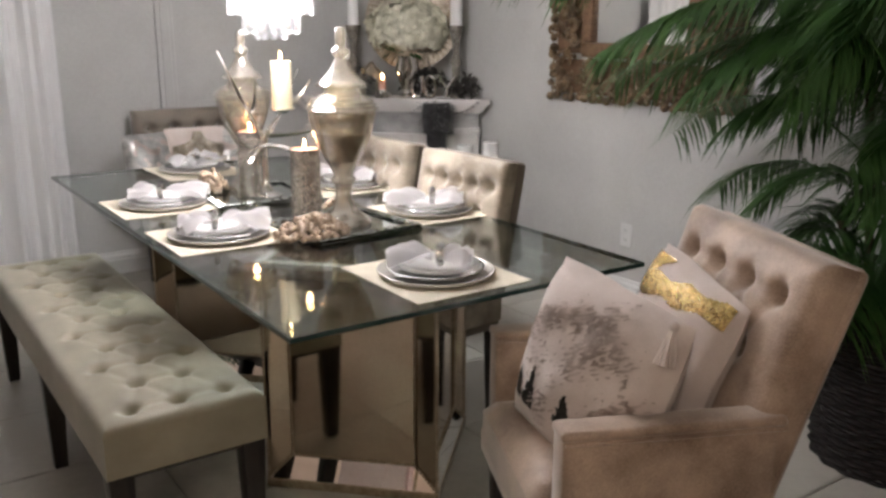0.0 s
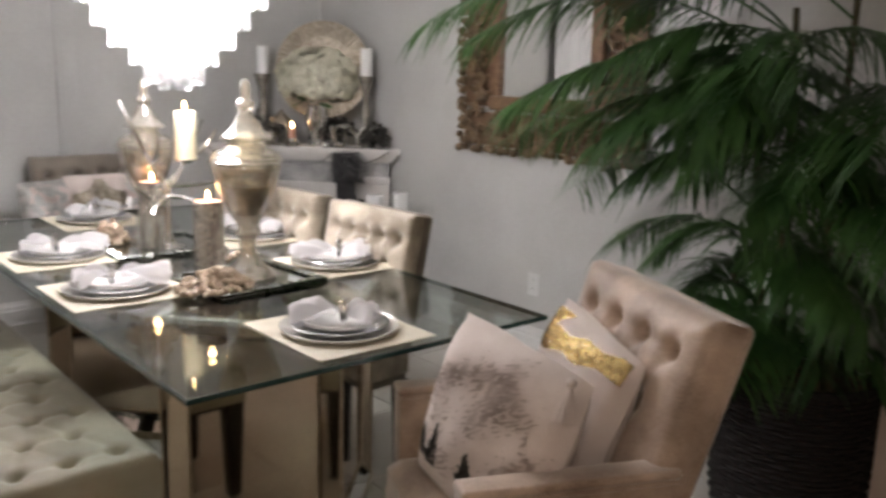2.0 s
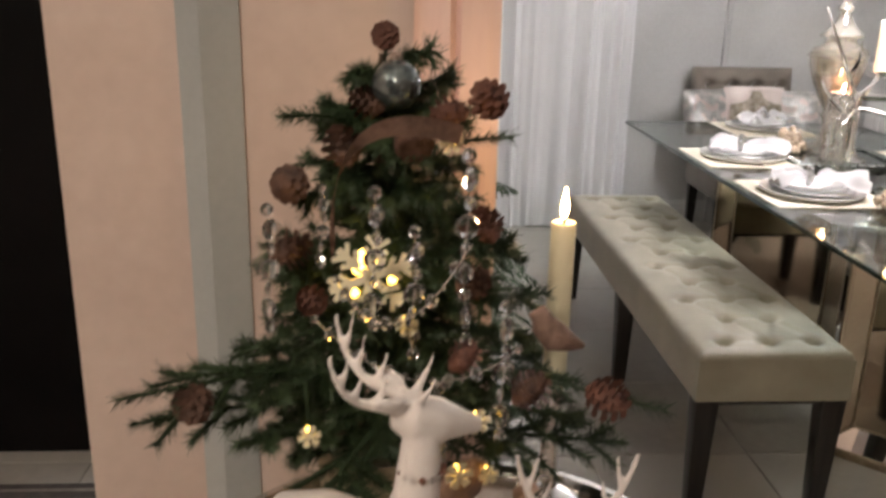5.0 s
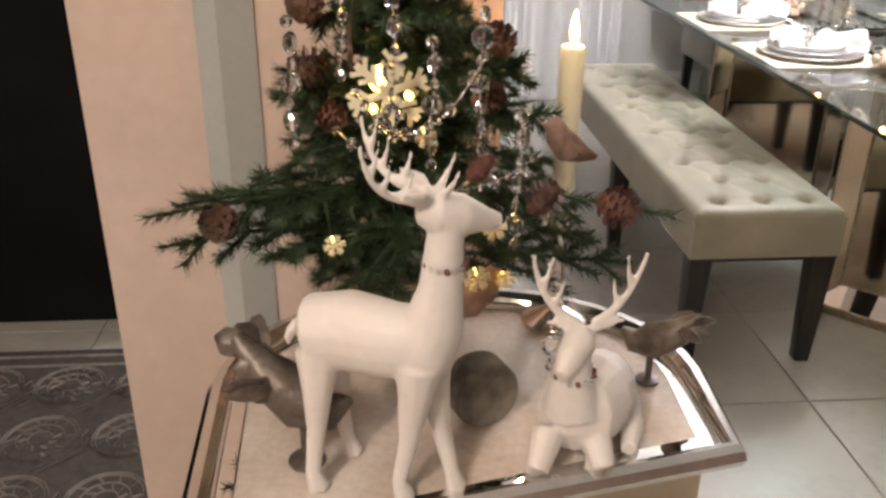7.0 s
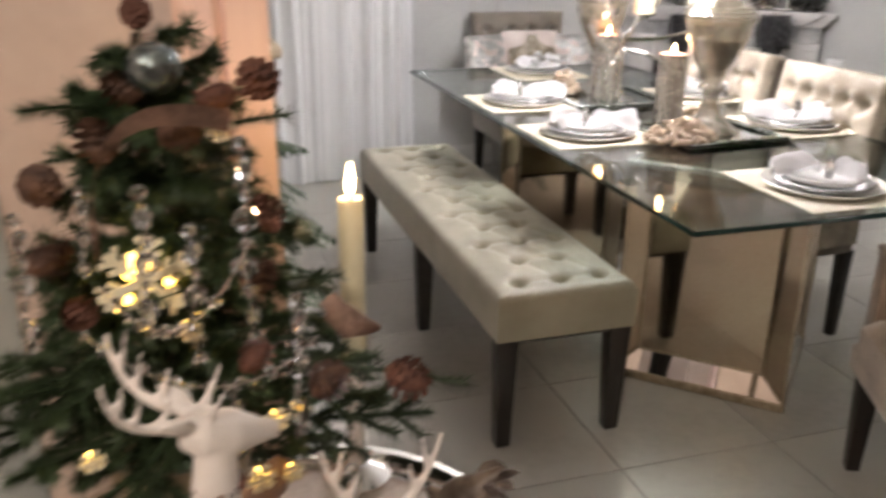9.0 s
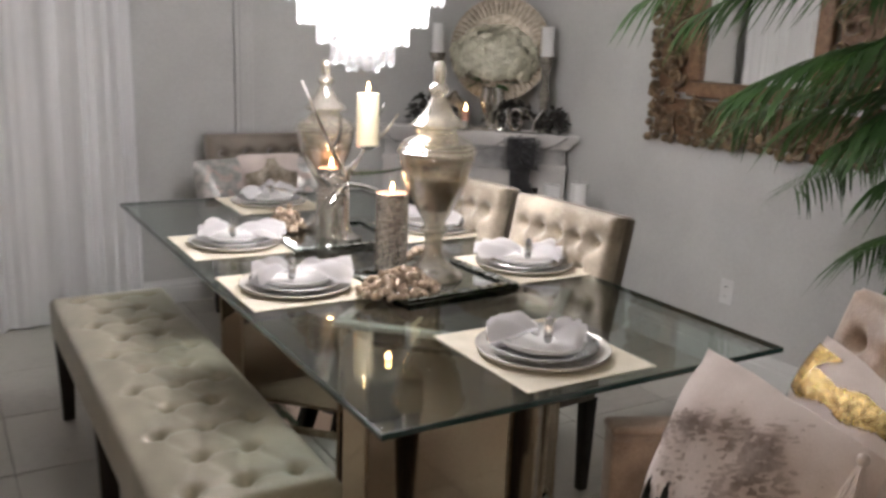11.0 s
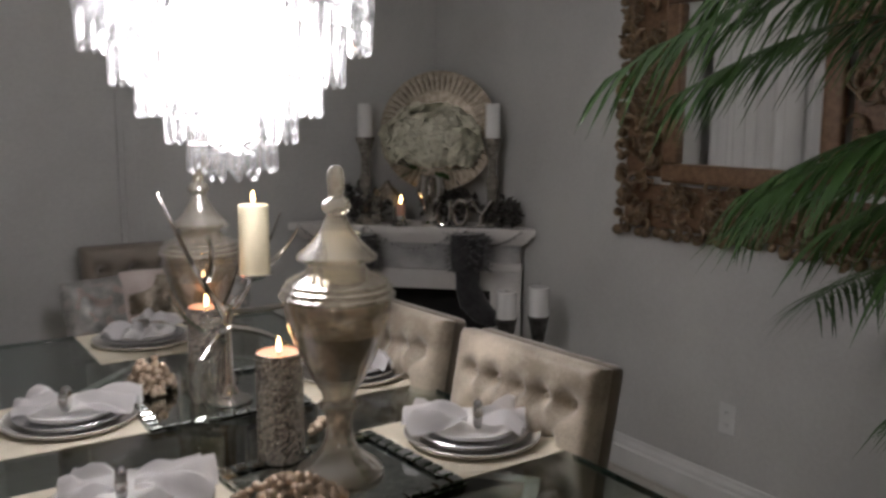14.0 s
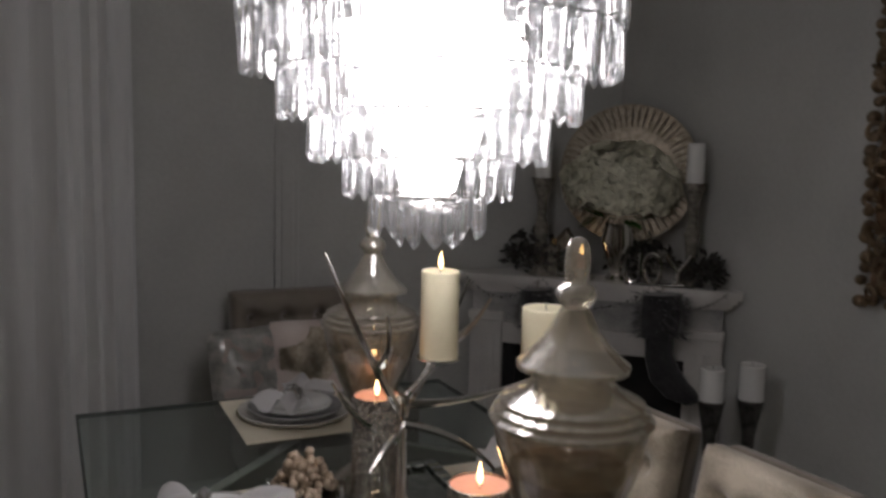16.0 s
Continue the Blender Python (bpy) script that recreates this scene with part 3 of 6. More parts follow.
def arm_chair(m, cloth, label, wide=0.60, deep=0.52, htop=0.97, harm=0.635, tilt=8):
    """Faces local -y; slab arms run from the front to the buttoned back."""
    t = thing("armchair", label, "chair", m, "armchairs at the table ends")
    hb = htop - 0.45
    spots = [(x * 0.135, hb / 2 - 0.105) for x in (-1.5, -0.5, 0.5, 1.5)] + [(x * 0.135, hb / 2 - 0.25) for x in (-1, 0, 1)]
    lean = pose(0, 0.04, 0.45 + hb / 2, 90 - tilt, 0, 0)
    wb = wide - 0.035
    part("backrest", pad(wb, hb, 0.075, spots, 0.058, 0.035, 0.012, 0.018, lean, 0.024), cloth, t)
    buttons_on(t, spots, 0.042, cloth, lean, 0.010)
    part("back_shell", box(B(), -wb / 2 + 0.003, wb / 2 - 0.003, -hb / 2 - 0.13, hb / 2 + 0.004, -0.035, 0.001, 0.02, 3, lean), cloth, t)
    part("seat", pad(wide - 0.17, deep, 0.12, [], 0, 0.04, 0.03, 0.02, pose(0, -deep / 2 - 0.03, 0.36)), cloth, t)
    part("seat_rail", box(B(), -wide / 2 + 0.01, wide / 2 - 0.01, -deep - 0.02, -0.02, 0.30, 0.375, 0.012, 3), cloth, t)
    for sx in (-1, 1):
        x0, x1 = sorted((sx * (wide / 2 - 0.075), sx * (wide / 2)))
        arm = part("arm", box(B(), x0 + 0.003, x1 - 0.003, -deep + 0.004, -0.03, 0.33, harm - 0.012, 0.010, 2), cloth, t)
        part("arm_pad", box(B(), x0, x1, -deep, -0.01, harm - 0.024, harm, 0.011, 3), cloth, arm)
        for y0, y1, x in ((-deep, -0.015, x0), (-deep, -0.015, x1)):
            part("piping", tube(B(), [(x, y0 + 0.008, harm - 0.026), (x, y1, harm - 0.026)], 0.0035, 6), cloth, arm)
        part("leg", taper_leg(0.31, 0.028, 0.018), DARKW, t, m=pose(sx * (wide / 2 - 0.045), -deep + 0.03, 0))
        part("leg", taper_leg(0.31, 0.028, 0.018), DARKW, t, m=pose(sx * (wide / 2 - 0.045), -0.06, 0))
    return t


ARM = pose(0.906, -0.450, 0, 0, 0, -115)
arm_chair(ARM, TAUPE, "taupe velvet armchair with tufted back and two cushions on it", 0.65, 0.495, 0.97, 0.66, 18)
arm_chair(pose(0.865, 3.20, 0, 0, 0, 0), BROWNV, "brown velvet armchair at the far head of the table", 0.60, 0.52, 0.95, 0.62)


def cushion_point(u, v, w, h, t, side, lift=0.0):
    """A point of a stuffed cushion: round corners, drawn-in edges, a few soft creases."""
    k = max(0.0, (1 - abs(u) ** 2.6)) ** 0.55 * max(0.0, (1 - abs(v) ** 2.6)) ** 0.55
    pull = (1 - 0.07 * (1 - abs(u * v)) * (abs(u) ** 6 + abs(v) ** 6)) * (1 - 0.075 * (u * v) ** 2)
    crease = 0.012 * k * noise.noise(Vector((u * 2.4 + w * 9, v * 2.4, side)))
    return Vector((u * w / 2 * pull, side * (t / 2 * k + crease + lift) + 0.004 * math.sin(5 * u + 3 * v), v * h / 2 * pull))


def cushion(m, w, h, t, material, label, name="cushion"):
    """A soft square pillow standing in local x and z, thickness along y."""
    bm = B()
    n = 18
    for s in (1, -1):
        g = []
        for i in range(n + 1):
            row = []
            for j in range(n + 1):
                u, v = 2 * i / n - 1, 2 * j / n - 1
                row.append(bm.verts.new(cushion_point(u, v, w, h, t, s)))
            g.append(row)
        for i in range(n):
            for j in range(n):
                bm.faces.new((g[i][j], g[i + 1][j], g[i + 1][j + 1], g[i][j + 1]))
    bmesh.ops.remove_doubles(bm, verts=bm.verts, dist=0.0012)
    root = thing(name, label, "cushion", m)
    part("cover", bm, material, root)
    return root


def patch(parent, name, material, inside, w, h, t, label="", n=90):
    """A raised print or sequin field on the cushion's front, where inside(u, v) holds."""
    bm = B()
    vs = {}

    def vert(i, j):
        if (i, j) not in vs:
            vs[i, j] = bm.verts.new(cushion_point(2 * i / n - 1, 2 * j / n - 1, w, h, t, -1, 0.0035))
        return vs[i, j]

    for i in range(n):
        for j in range(n):
            if inside(2 * (i + 0.5) / n - 1, 2 * (j + 0.5) / n - 1):
                bm.faces.new((vert(i, j), vert(i + 1, j), vert(i + 1, j + 1), vert(i, j + 1)))
    bmesh.ops.solidify(bm, geom=bm.faces[:], thickness=0.0015)
    return part(name, bm, material, parent, label)


def printed(u, v):
    """Ragged brush strokes across the upper half, fading out towards the edges."""
    k = 0.8 * noise.noise(Vector((u * 2.0 + 3, v * 2.6 - u * 1.2, 1.0))) + 0.75 * noise.noise(Vector((u * 14, v * 30 - u * 16, 5.0)))
    return k > 0.08 + 0.9 * max(0.0, abs(u) - 0.45) + 0.9 * max(0.0, abs(v - 0.15) - 0.3)


def tree_shape(c, b, hh):
    """A stepped fir outline that stands at (c, b) of the cushion's front."""
    def inside(u, v):
        k = (v - b) / hh
        return 0 < k < 1 and abs(u - c) < 0.14 * (1 - k) * (0.7 + 0.5 * ((k * 4) % 1))
    return inside


W1 = (0.46, 0.44, 0.19)
C1 = cushion(ARM @ pose(0.065, -0.335, 0.672, -15, 7, 20), *W1, CUSH, "ivory cushion with taupe print, small trees and tassel on the armchair")
for spot in ((-0.68, -0.62, 0.36), (-0.42, -0.62, 0.50), (0.14, -0.56, 0.38)):
    patch(C1, "tree_print", IRON, tree_shape(*spot), *W1, "dark glitter fir tree")
patch(C1, "print", CUSHP, printed, *W1, "taupe brushed print", 170)
bm = B()
for k in range(34):
    a = k * 2.4
    r = 0.006 + 0.018 * (k / 34)
    tube(bm, bez((0, 0, 0), (r * 0.5 * math.cos(a), r * 0.5 * math.sin(a), -0.03), (r * math.cos(a), r * math.sin(a), -0.082), 3), 0.0026, 4)
ball(bm, (0, 0, 0), 0.011, 8, 6)
part("tassel", bm, CUSH, C1, "cream yarn tassel", m=pose(0.20, -0.05, 0.20, 0, -10, 0))
W2 = (0.42, 0.42, 0.15)
C2 = cushion(ARM @ pose(-0.03, -0.105, 0.685, -16, 8, 2), *W2, CUSH, "ivory cushion with gold sequin bands leaning on the tufted back")
patch(C2, "sequin_corner", SEQUIN, lambda u, v: u < -0.45 - 0.4 * (0.9 - v) + 0.05 * math.sin(15 * v) and 0.6 < v < 0.92 and u > -0.92, *W2, "reversible gold sequins")
patch(C2, "sequin_band", SEQUIN, lambda u, v: abs(v - 0.64 - 0.2 * u) < 0.14 + 0.03 * math.sin(9 * u) and abs(u) < 0.92 and v < 0.93, *W2, "reversible gold sequins")
patch(C2, "sequin_patch", SEQUIN, lambda u, v: -0.85 < v < -0.12 + 0.10 * math.sin(7 * u) + 0.25 * u and 0.02 < u < 0.55, *W2, "brownish gold sequin patch")
patch(C2, "silver_band", SILVERF, lambda u, v: (-0.85 < v < 0.28 and -0.92 < u < -0.02 + 0.04 * math.sin(20 * v) and noise.noise(Vector((u * 9, v * 9, 3.0))) > -0.15), *W2, "pale silver sequins")

for k, (x, z, rz, c, lab) in enumerate(((0.63, 0.68, 14, SILVERF, "silver brocade cushion on the brown armchair"), (0.86, 0.70, -4, CUSH, "ivory cushion with gold bow print on the brown armchair"), (1.07, 0.68, -14, SILVERF, "silver brocade cushion on the brown armchair"))):
    cc = cushion(pose(x, 3.03 - 0.02 * k, z, -14, 0, rz), 0.36, 0.36, 0.12, c, lab)
    patch(cc, "print", CHAMP if k == 1 else CUSH, (lambda u, v: abs(u * v) < 0.06 + 0.3 * abs(u) * (v > 0) and abs(u) < 0.8 and abs(v) < 0.8) if k == 1 else (lambda u, v: noise.noise(Vector((u * 4, v * 4, 2.0))) > 0.15 and abs(u) < 0.8 and abs(v) < 0.8), 0.36, 0.36, 0.12)

# ---- place settings ----
SET = [((0.545, 0.235), 0), ((0.225, 0.98), -90), ((0.225, 1.565), -90), ((0.985, 0.925), 90), ((0.985, 1.535), 90), ((0.58, 2.24), 180)]


def disc(r, h, lip, n=40):
    return lathe(B(), [(r * 0.5, 0), (r * 0.62, 0), (r * 0.97, h - lip), (r, h), (r * 0.985, h + 0.0015), (r * 0.95, h - lip * 0.5), (r * 0.66, 0.004), (0.001, 0.0035)], n)


def place_setting(c, rz, seed, span=1.0, turn=0):
    rnd = random.Random(seed)
    m = pose(c[0], c[1], 0, 0, 0, rz)
    z = 0.7605
    bm = box(B(), -0.185, 0.185, -0.20, 0.20, 0, 0.0028, 0.001, 1)
    tagged(part("placemat", bm, MAT_, m=m @ pose(0, 0, z), smooth=False), "ivory woven square placemat on the glass", "placemat", "placemats")
    q = m @ pose(0.0, -0.015 + 0.01 * rnd.random(), z + 0.003)
    ch = thing("charger_plate", "pale glazed charger plate under a place setting", "plate", q, "chargers")
    part("dish", disc(0.163, 0.016, 0.008, 48), CHARGER, ch)
    dp = thing("dinner_plate", "silver rimmed dinner plate on the charger", "plate", q @ pose(0, 0, 0.006), "dinner plates")
    part("dish", disc(0.135, 0.02, 0.01, 44), SILVERP, dp)
    sp = thing("salad_plate", "white china plate under a folded napkin", "plate", q @ pose(0, 0, 0.014), "salad plates")
    part("dish", disc(0.105, 0.022, 0.01, 40), CHINA, sp)
    # napkin: two ruffled wings pulled through a crystal ring
    nk = thing("napkin", "sheer white napkin gathered through a crystal ring", "napkin", q @ pose(0, 0, 0.032, 0, 0, turn + rnd.uniform(-12, 12)), "napkins")
    for s, ln, wd in ((-1, 0.165 * span, 0.105 * span), (1, 0.12 * span, 0.095 * span)):
        bm = B()
        ph = rnd.uniform(0, 6)
        n1, n2 = 12, 22
        g = []
        for i in range(n1 + 1):
            f = i / n1
            row = []
            for j in range(n2 + 1):
                u = 2 * j / n2 - 1
                spread = 0.012 + wd * f ** 0.8
                zz = 0.020 + 0.045 * f * (1 - 0.8 * f) / span + (0.008 + 0.022 * f) * math.sin(u * 7.5 + ph) * (0.5 + 0.5 * f) + 0.012 * math.sin(3 * u + 5 * f + ph) + 0.016 * f * noise.noise(Vector((u * 3.1 + ph, f * 4, s)))
                zz *= 1 - 0.35 * f * f
                row.append(bm.verts.new((s * (0.012 + ln * f * (1 - 0.18 * u * u)), u * spread, max(0.002, zz * (1 - 0.25 * abs(u) * f)))))
            g.append(row)
        for i in range(n1):
            for j in range(n2):
                bm.faces.new((g[i][j], g[i + 1][j], g[i + 1][j + 1], g[i][j + 1]))
        bmesh.ops.solidify(bm, geom=bm.faces[:], thickness=0.0012)
        part("wing", bm, NAPKIN, nk)
    bm = B()
    lathe(bm, [(0.017, -0.012), (0.0205, -0.011), (0.0205, 0.011), (0.017, 0.012), (0.0165, 0.0)], 20, pose(0.012, 0, 0.024, 0, 90, 0))
    ring = part("napkin_ring", bm, SILVER, nk, "silver ring")
    for a in range(9):
        an = math.radians(a * 40)
        bm = ball(B(), (0.012, 0.024 * math.cos(an), 0.024 + 0.024 * math.sin(an)), 0.0105, 8, 6)
        part("crystal", bm, CRYSTAL, ring, "faceted crystal bead", smooth=False)


for k, (c, rz) in enumerate(SET):
    place_setting(c, rz, 20 + k, 0.76 if k == 0 else 0.95, {0: -45, -90: -110, 90: -135, 180: 40}[rz])

# ---- centrepiece ----


def flame_on(parent, x, y, z, k=1.0, lit=True):
    tube(bmw := B(), [(x, y, z - 0.002), (x + 0.001, y, z + 0.010 * k)], 0.0012, 5)
    part("wick", bmw, WICK, parent)
    if lit:
        bm = B()
        lathe(bm, [(0.0008, 0), (0.0042 * k, 0.006 * k), (0.0052 * k, 0.013 * k), (0.0034 * k, 0.024 * k), (0.0006, 0.036 * k)], 10, pose(x, y, z + 0.006 * k))
        part("flame", bm, FLAME, parent, "bright candle flame")


def mirror_tray(cx, cy, w, h, rz):
    rnd = random.Random(int(cy * 100))
    t = thing("mirror_tray", "mirrored tray with a mosaic rim of glass tiles on the table", "tray", pose(cx, cy, 0.7605, 0, 0, rz))
    part("base", box(B(), -w / 2, w / 2, -h / 2, h / 2, 0, 0.006, 0.002), TRAYGLASS, t, smooth=False)
    nx, ny = int(w / 0.034), int(h / 0.034)
    spots = [((i + 0.5) * w / nx - w / 2, sy * (h / 2 - 0.017), 0) for i in range(nx) for sy in (-1, 1)] + [(sx * (w / 2 - 0.017), (j + 0.5) * h / ny - h / 2, 90) for j in range(1, ny - 1) for sx in (-1, 1)]
    me = None
    for x, y, a in spots:
        m = pose(x, y, 0.012, rnd.uniform(-5, 5), rnd.uniform(-5, 5), a)
        if me is None:
            ob = part("rim_tile", box(B(), -0.0155, 0.0155, -0.0155, 0.0155, -0.0045, 0.0055, 0.003, 1), TRAYGLASS, t, "bevelled mirror tile", smooth=False, m=m)
            me = ob.data
        else:
            ob = new("rim_tile", me)
            ob.parent, ob.matrix_basis = t, m


mirror_tray(0.61, 0.875, 0.40, 0.36, 4)
mirror_tray(0.575, 1.55, 0.42, 0.40, -3)
TZ = 0.767


def urn(x, y, top, label, k=1.0):
    s = (top - TZ) / 0.66
    t = thing("lidded_urn", label, "urn", pose(x, y, TZ))
    body = [(0.088, 0), (0.090, 0.006), (0.086, 0.014), (0.066, 0.030), (0.040, 0.052), (0.028, 0.080), (0.026, 0.120), (0.030, 0.138), (0.040, 0.148), (0.041, 0.156), (0.031, 0.166), (0.034, 0.180),
            (0.052, 0.212), (0.074, 0.258), (0.092, 0.308), (0.103, 0.350), (0.107, 0.376), (0.104, 0.384)]
    part("body", lathe(B(), [(r * k, z * s) for r, z in body], 40), SMOKE, t, "champagne mercury glass bowl on a stem")
    lid = [(0.104, 0.3845), (0.114, 0.388), (0.115, 0.394), (0.106, 0.400), (0.109, 0.407), (0.099, 0.413), (0.101, 0.420), (0.084, 0.430), (0.064, 0.440), (0.055, 0.452), (0.057, 0.460), (0.078, 0.466), (0.079, 0.474),
           (0.066, 0.486), (0.050, 0.502), (0.036, 0.522), (0.025, 0.545), (0.020, 0.556)]
    ld = part("lid", lathe(B(), [(r * k, z * s) for r, z in lid], 40), SMOKE, t, "ribbed two-tier glass lid")
    fin = [(0.017, 0.5565), (0.027, 0.566), (0.031, 0.576), (0.027, 0.587), (0.015, 0.595), (0.017, 0.601), (0.019, 0.622), (0.017, 0.645), (0.012, 0.656), (0.004, 0.660)]
    part("finial", lathe(B(), [(r, z * s) for r, z in fin], 20), SMOKE, ld, "glass finial")
    bm = B()
    lathe(bm, [(0.045, 0.215 * s), (0.070 * k, 0.262 * s), (0.087 * k, 0.310 * s), (0.087 * k, 0.314 * s), (0.02, 0.317 * s)], 30)
    part("filling", bm, PEARL, t, "champagne filling inside the bowl")


urn(0.629, 0.904, 1.42, "tall champagne glass urn with ribbed lid and finial", 1.05)
urn(0.600, 1.678, 1.40, "champagne glass urn with ribbed lid on mirrored tray")


def glitter_candle(x, y, top):
    t = thing("glitter_candle_holder", "silver glitter cylinder holding a salmon candle", "candle holder", pose(x, y, TZ), "glitter candle holders")
    h = top - TZ
    part("cylinder", lathe(B(), [(0.046, 0), (0.052, 0.002), (0.052, h - 0.012), (0.049, h - 0.011), (0.048, h - 0.03)], 36), GLITTER, t)
    part("candle", lathe(B(), [(0.0475, h - 0.06), (0.0478, h - 0.014), (0.040, h - 0.016), (0.012, h - 0.020)], 32), PINKWAX, t, "salmon pillar candle")
    flame_on(t, 0, 0, h - 0.018)
    lamp("candle_light", "POINT", (x, y, top + 0.03), 0.35, (1.0, 0.55, 0.22), 0.012)


glitter_candle(0.557, 1.047, 1.022)
glitter_candle(0.561, 1.531, 1.032)
tcy = thing("crystal_cylinder", "clear glass hurricane cylinder beside the candles", "vase", pose(0.455, 1.30, 0.7605))
part("cylinder", lathe(B(), [(0.045, 0), (0.047, 0.003), (0.047, 0.17), (0.044, 0.17), (0.044, 0.006), (0.002, 0.005)], 30), CLEAR, tcy)


def antler(x, y):
    t = thing("antler_candelabrum", "silver antler candle stand holding two ivory pillar candles", "candelabrum", pose(x, y, TZ))
    bm = B()
    lathe(bm, [(0.06, 0), (0.062, 0.006), (0.03, 0.02), (0.014, 0.05), (0.012, 0.20), (0.02, 0.24), (0.010, 0.26)], 20)
    part("stem", bm, SILVER, t)
    arms = [((0, 0, 0.24), (0.03, 0.03, 0.26), (0.085, -0.01, 0.33)), ((0, 0, 0.24), (0.18, 0.0, 0.22), (0.335, -0.01, 0.28)),
            ((0, 0, 0.22), (-0.10, -0.06, 0.36), (-0.16, 0.02, 0.56)), ((-0.06, -0.04, 0.34), (-0.05, -0.08, 0.38), (-0.07, -0.09, 0.45)),
            ((0, 0, 0.22), (0.10, 0.10, 0.26), (0.20, 0.10, 0.48)), ((0.16, 0.10, 0.34), (0.20, 0.09, 0.36), (0.24, 0.07, 0.44)),
            ((0, 0, 0.20), (-0.05, -0.10, 0.22), (-0.12, -0.14, 0.16)), ((0, 0, 0.20), (0.10, -0.10, 0.20), (0.16, -0.12, 0.12)), ((0, 0, 0.16), (-0.10, 0.0, 0.20), (-0.15, 0.0, 0.30))]
    for a, b, c in arms:
        part("antler_branch", tube(B(), bez(a, b, c, 10), [0.011 - 0.008 * i / 10 for i in range(11)], 8), SILVER, t)
    for cx, cy, cz, hh, lit in ((0.08, -0.006, 0.338, 0.182, True), (0.335, -0.01, 0.290, 0.138, False)):
        part("candle_cup", lathe(B(), [(0.012, cz - 0.02), (0.046, cz - 0.004), (0.048, cz), (0.01, cz)], 28, pose(cx, cy, 0)), SILVER, t)
        can = part("pillar_candle", lathe(B(), [(0.039 if lit else 0.05, cz), (0.040 if lit else 0.052, cz + 0.003), (0.040 if lit else 0.052, cz + hh - 0.003), (0.037 if lit else 0.049, cz + hh), (0.012, cz + hh - 0.006), (0.002, cz + hh - 0.007)], 32, pose(cx, cy, 0)), WAX, t, "ivory pillar candle")
        bm = B()
        tube(bm, [(cx, cy, cz + hh - 0.007), (cx, cy, cz + hh + 0.006)], 0.0012, 5)
        part("wick", bm, WICK, can)
        if lit:
            part("flame", lathe(B(), [(0.0008, 0), (0.0042, 0.006), (0.0052, 0.013), (0.0034, 0.024), (0.0006, 0.036)], 10, pose(cx, cy, cz + hh + 0.002)), FLAME, can, "bright candle flame")


antler(0.60, 1.49)


def pearls(x, y, rx, ry, hh, n, seed, label):
    rnd = random.Random(seed)
    t = thing("pearl_cluster", label, "ornament", pose(x, y, TZ if 0.69 < y < 1.05 or 1.36 < y < 1.74 else 0.7605))
    me = None
    for k in range(n):
        a, q = rnd.uniform(0, 6.283), math.sqrt(rnd.random())
        r = rnd.choice((0.009, 0.0105, 0.012))
        px, py = rx * q * math.cos(a), ry * q * math.sin(a)
        pz = r + max(0, hh * (1 - q * q)) * rnd.uniform(0.35, 1.0)
        if me is None:
            ob = part("pearl", ball(B(), (0, 0, 0), 0.0105, 10, 7), PEARL, t)
            me = ob.data
        else:
            ob = new("pearl", me)
            ob.parent = t
        ob.matrix_basis = Matrix.Translation((px, py, pz)) @ Matrix.Scale(r / 0.0105, 4)


pearls(0.45, 0.79, 0.125, 0.085, 0.06, 210, 4, "heap of champagne pearl strands on the mirrored tray")
pearls(0.445, 1.68, 0.068, 0.066, 0.085, 140, 6, "heap of champagne pearl strands beside the glass urn")
pearls(0.72, 1.13, 0.05, 0.05, 0.04, 45, 7, "small heap of champagne pearls beside the urn")

# ---- chandelier ----


def pendant(w, h, d):
    """A flat cut crystal: a bevelled slab with a stepped face and a pointed lower end."""
    bm = B()
    out = [(-w, 0), (w, 0), (w, -h + w), (0, -h), (-w, -h + w)]
    rings = []
    for y, k in ((-d, 0.52), (-d * 0.55, 1.0), (d * 0.55, 1.0), (d, 0.52)):
        rings.append([bm.verts.new((x * k, y, -h / 2 + (z + h / 2) * (0.80 if k < 1 else 1.0))) for x, z in out])
    for a, b in zip(rings, rings[1:]):
        for i in range(5):
            bm.faces.new((a[i], a[(i + 1) % 5], b[(i + 1) % 5], b[i]))
    bm.faces.new(rings[0][::-1]), bm.faces.new(rings[-1])
    return bm


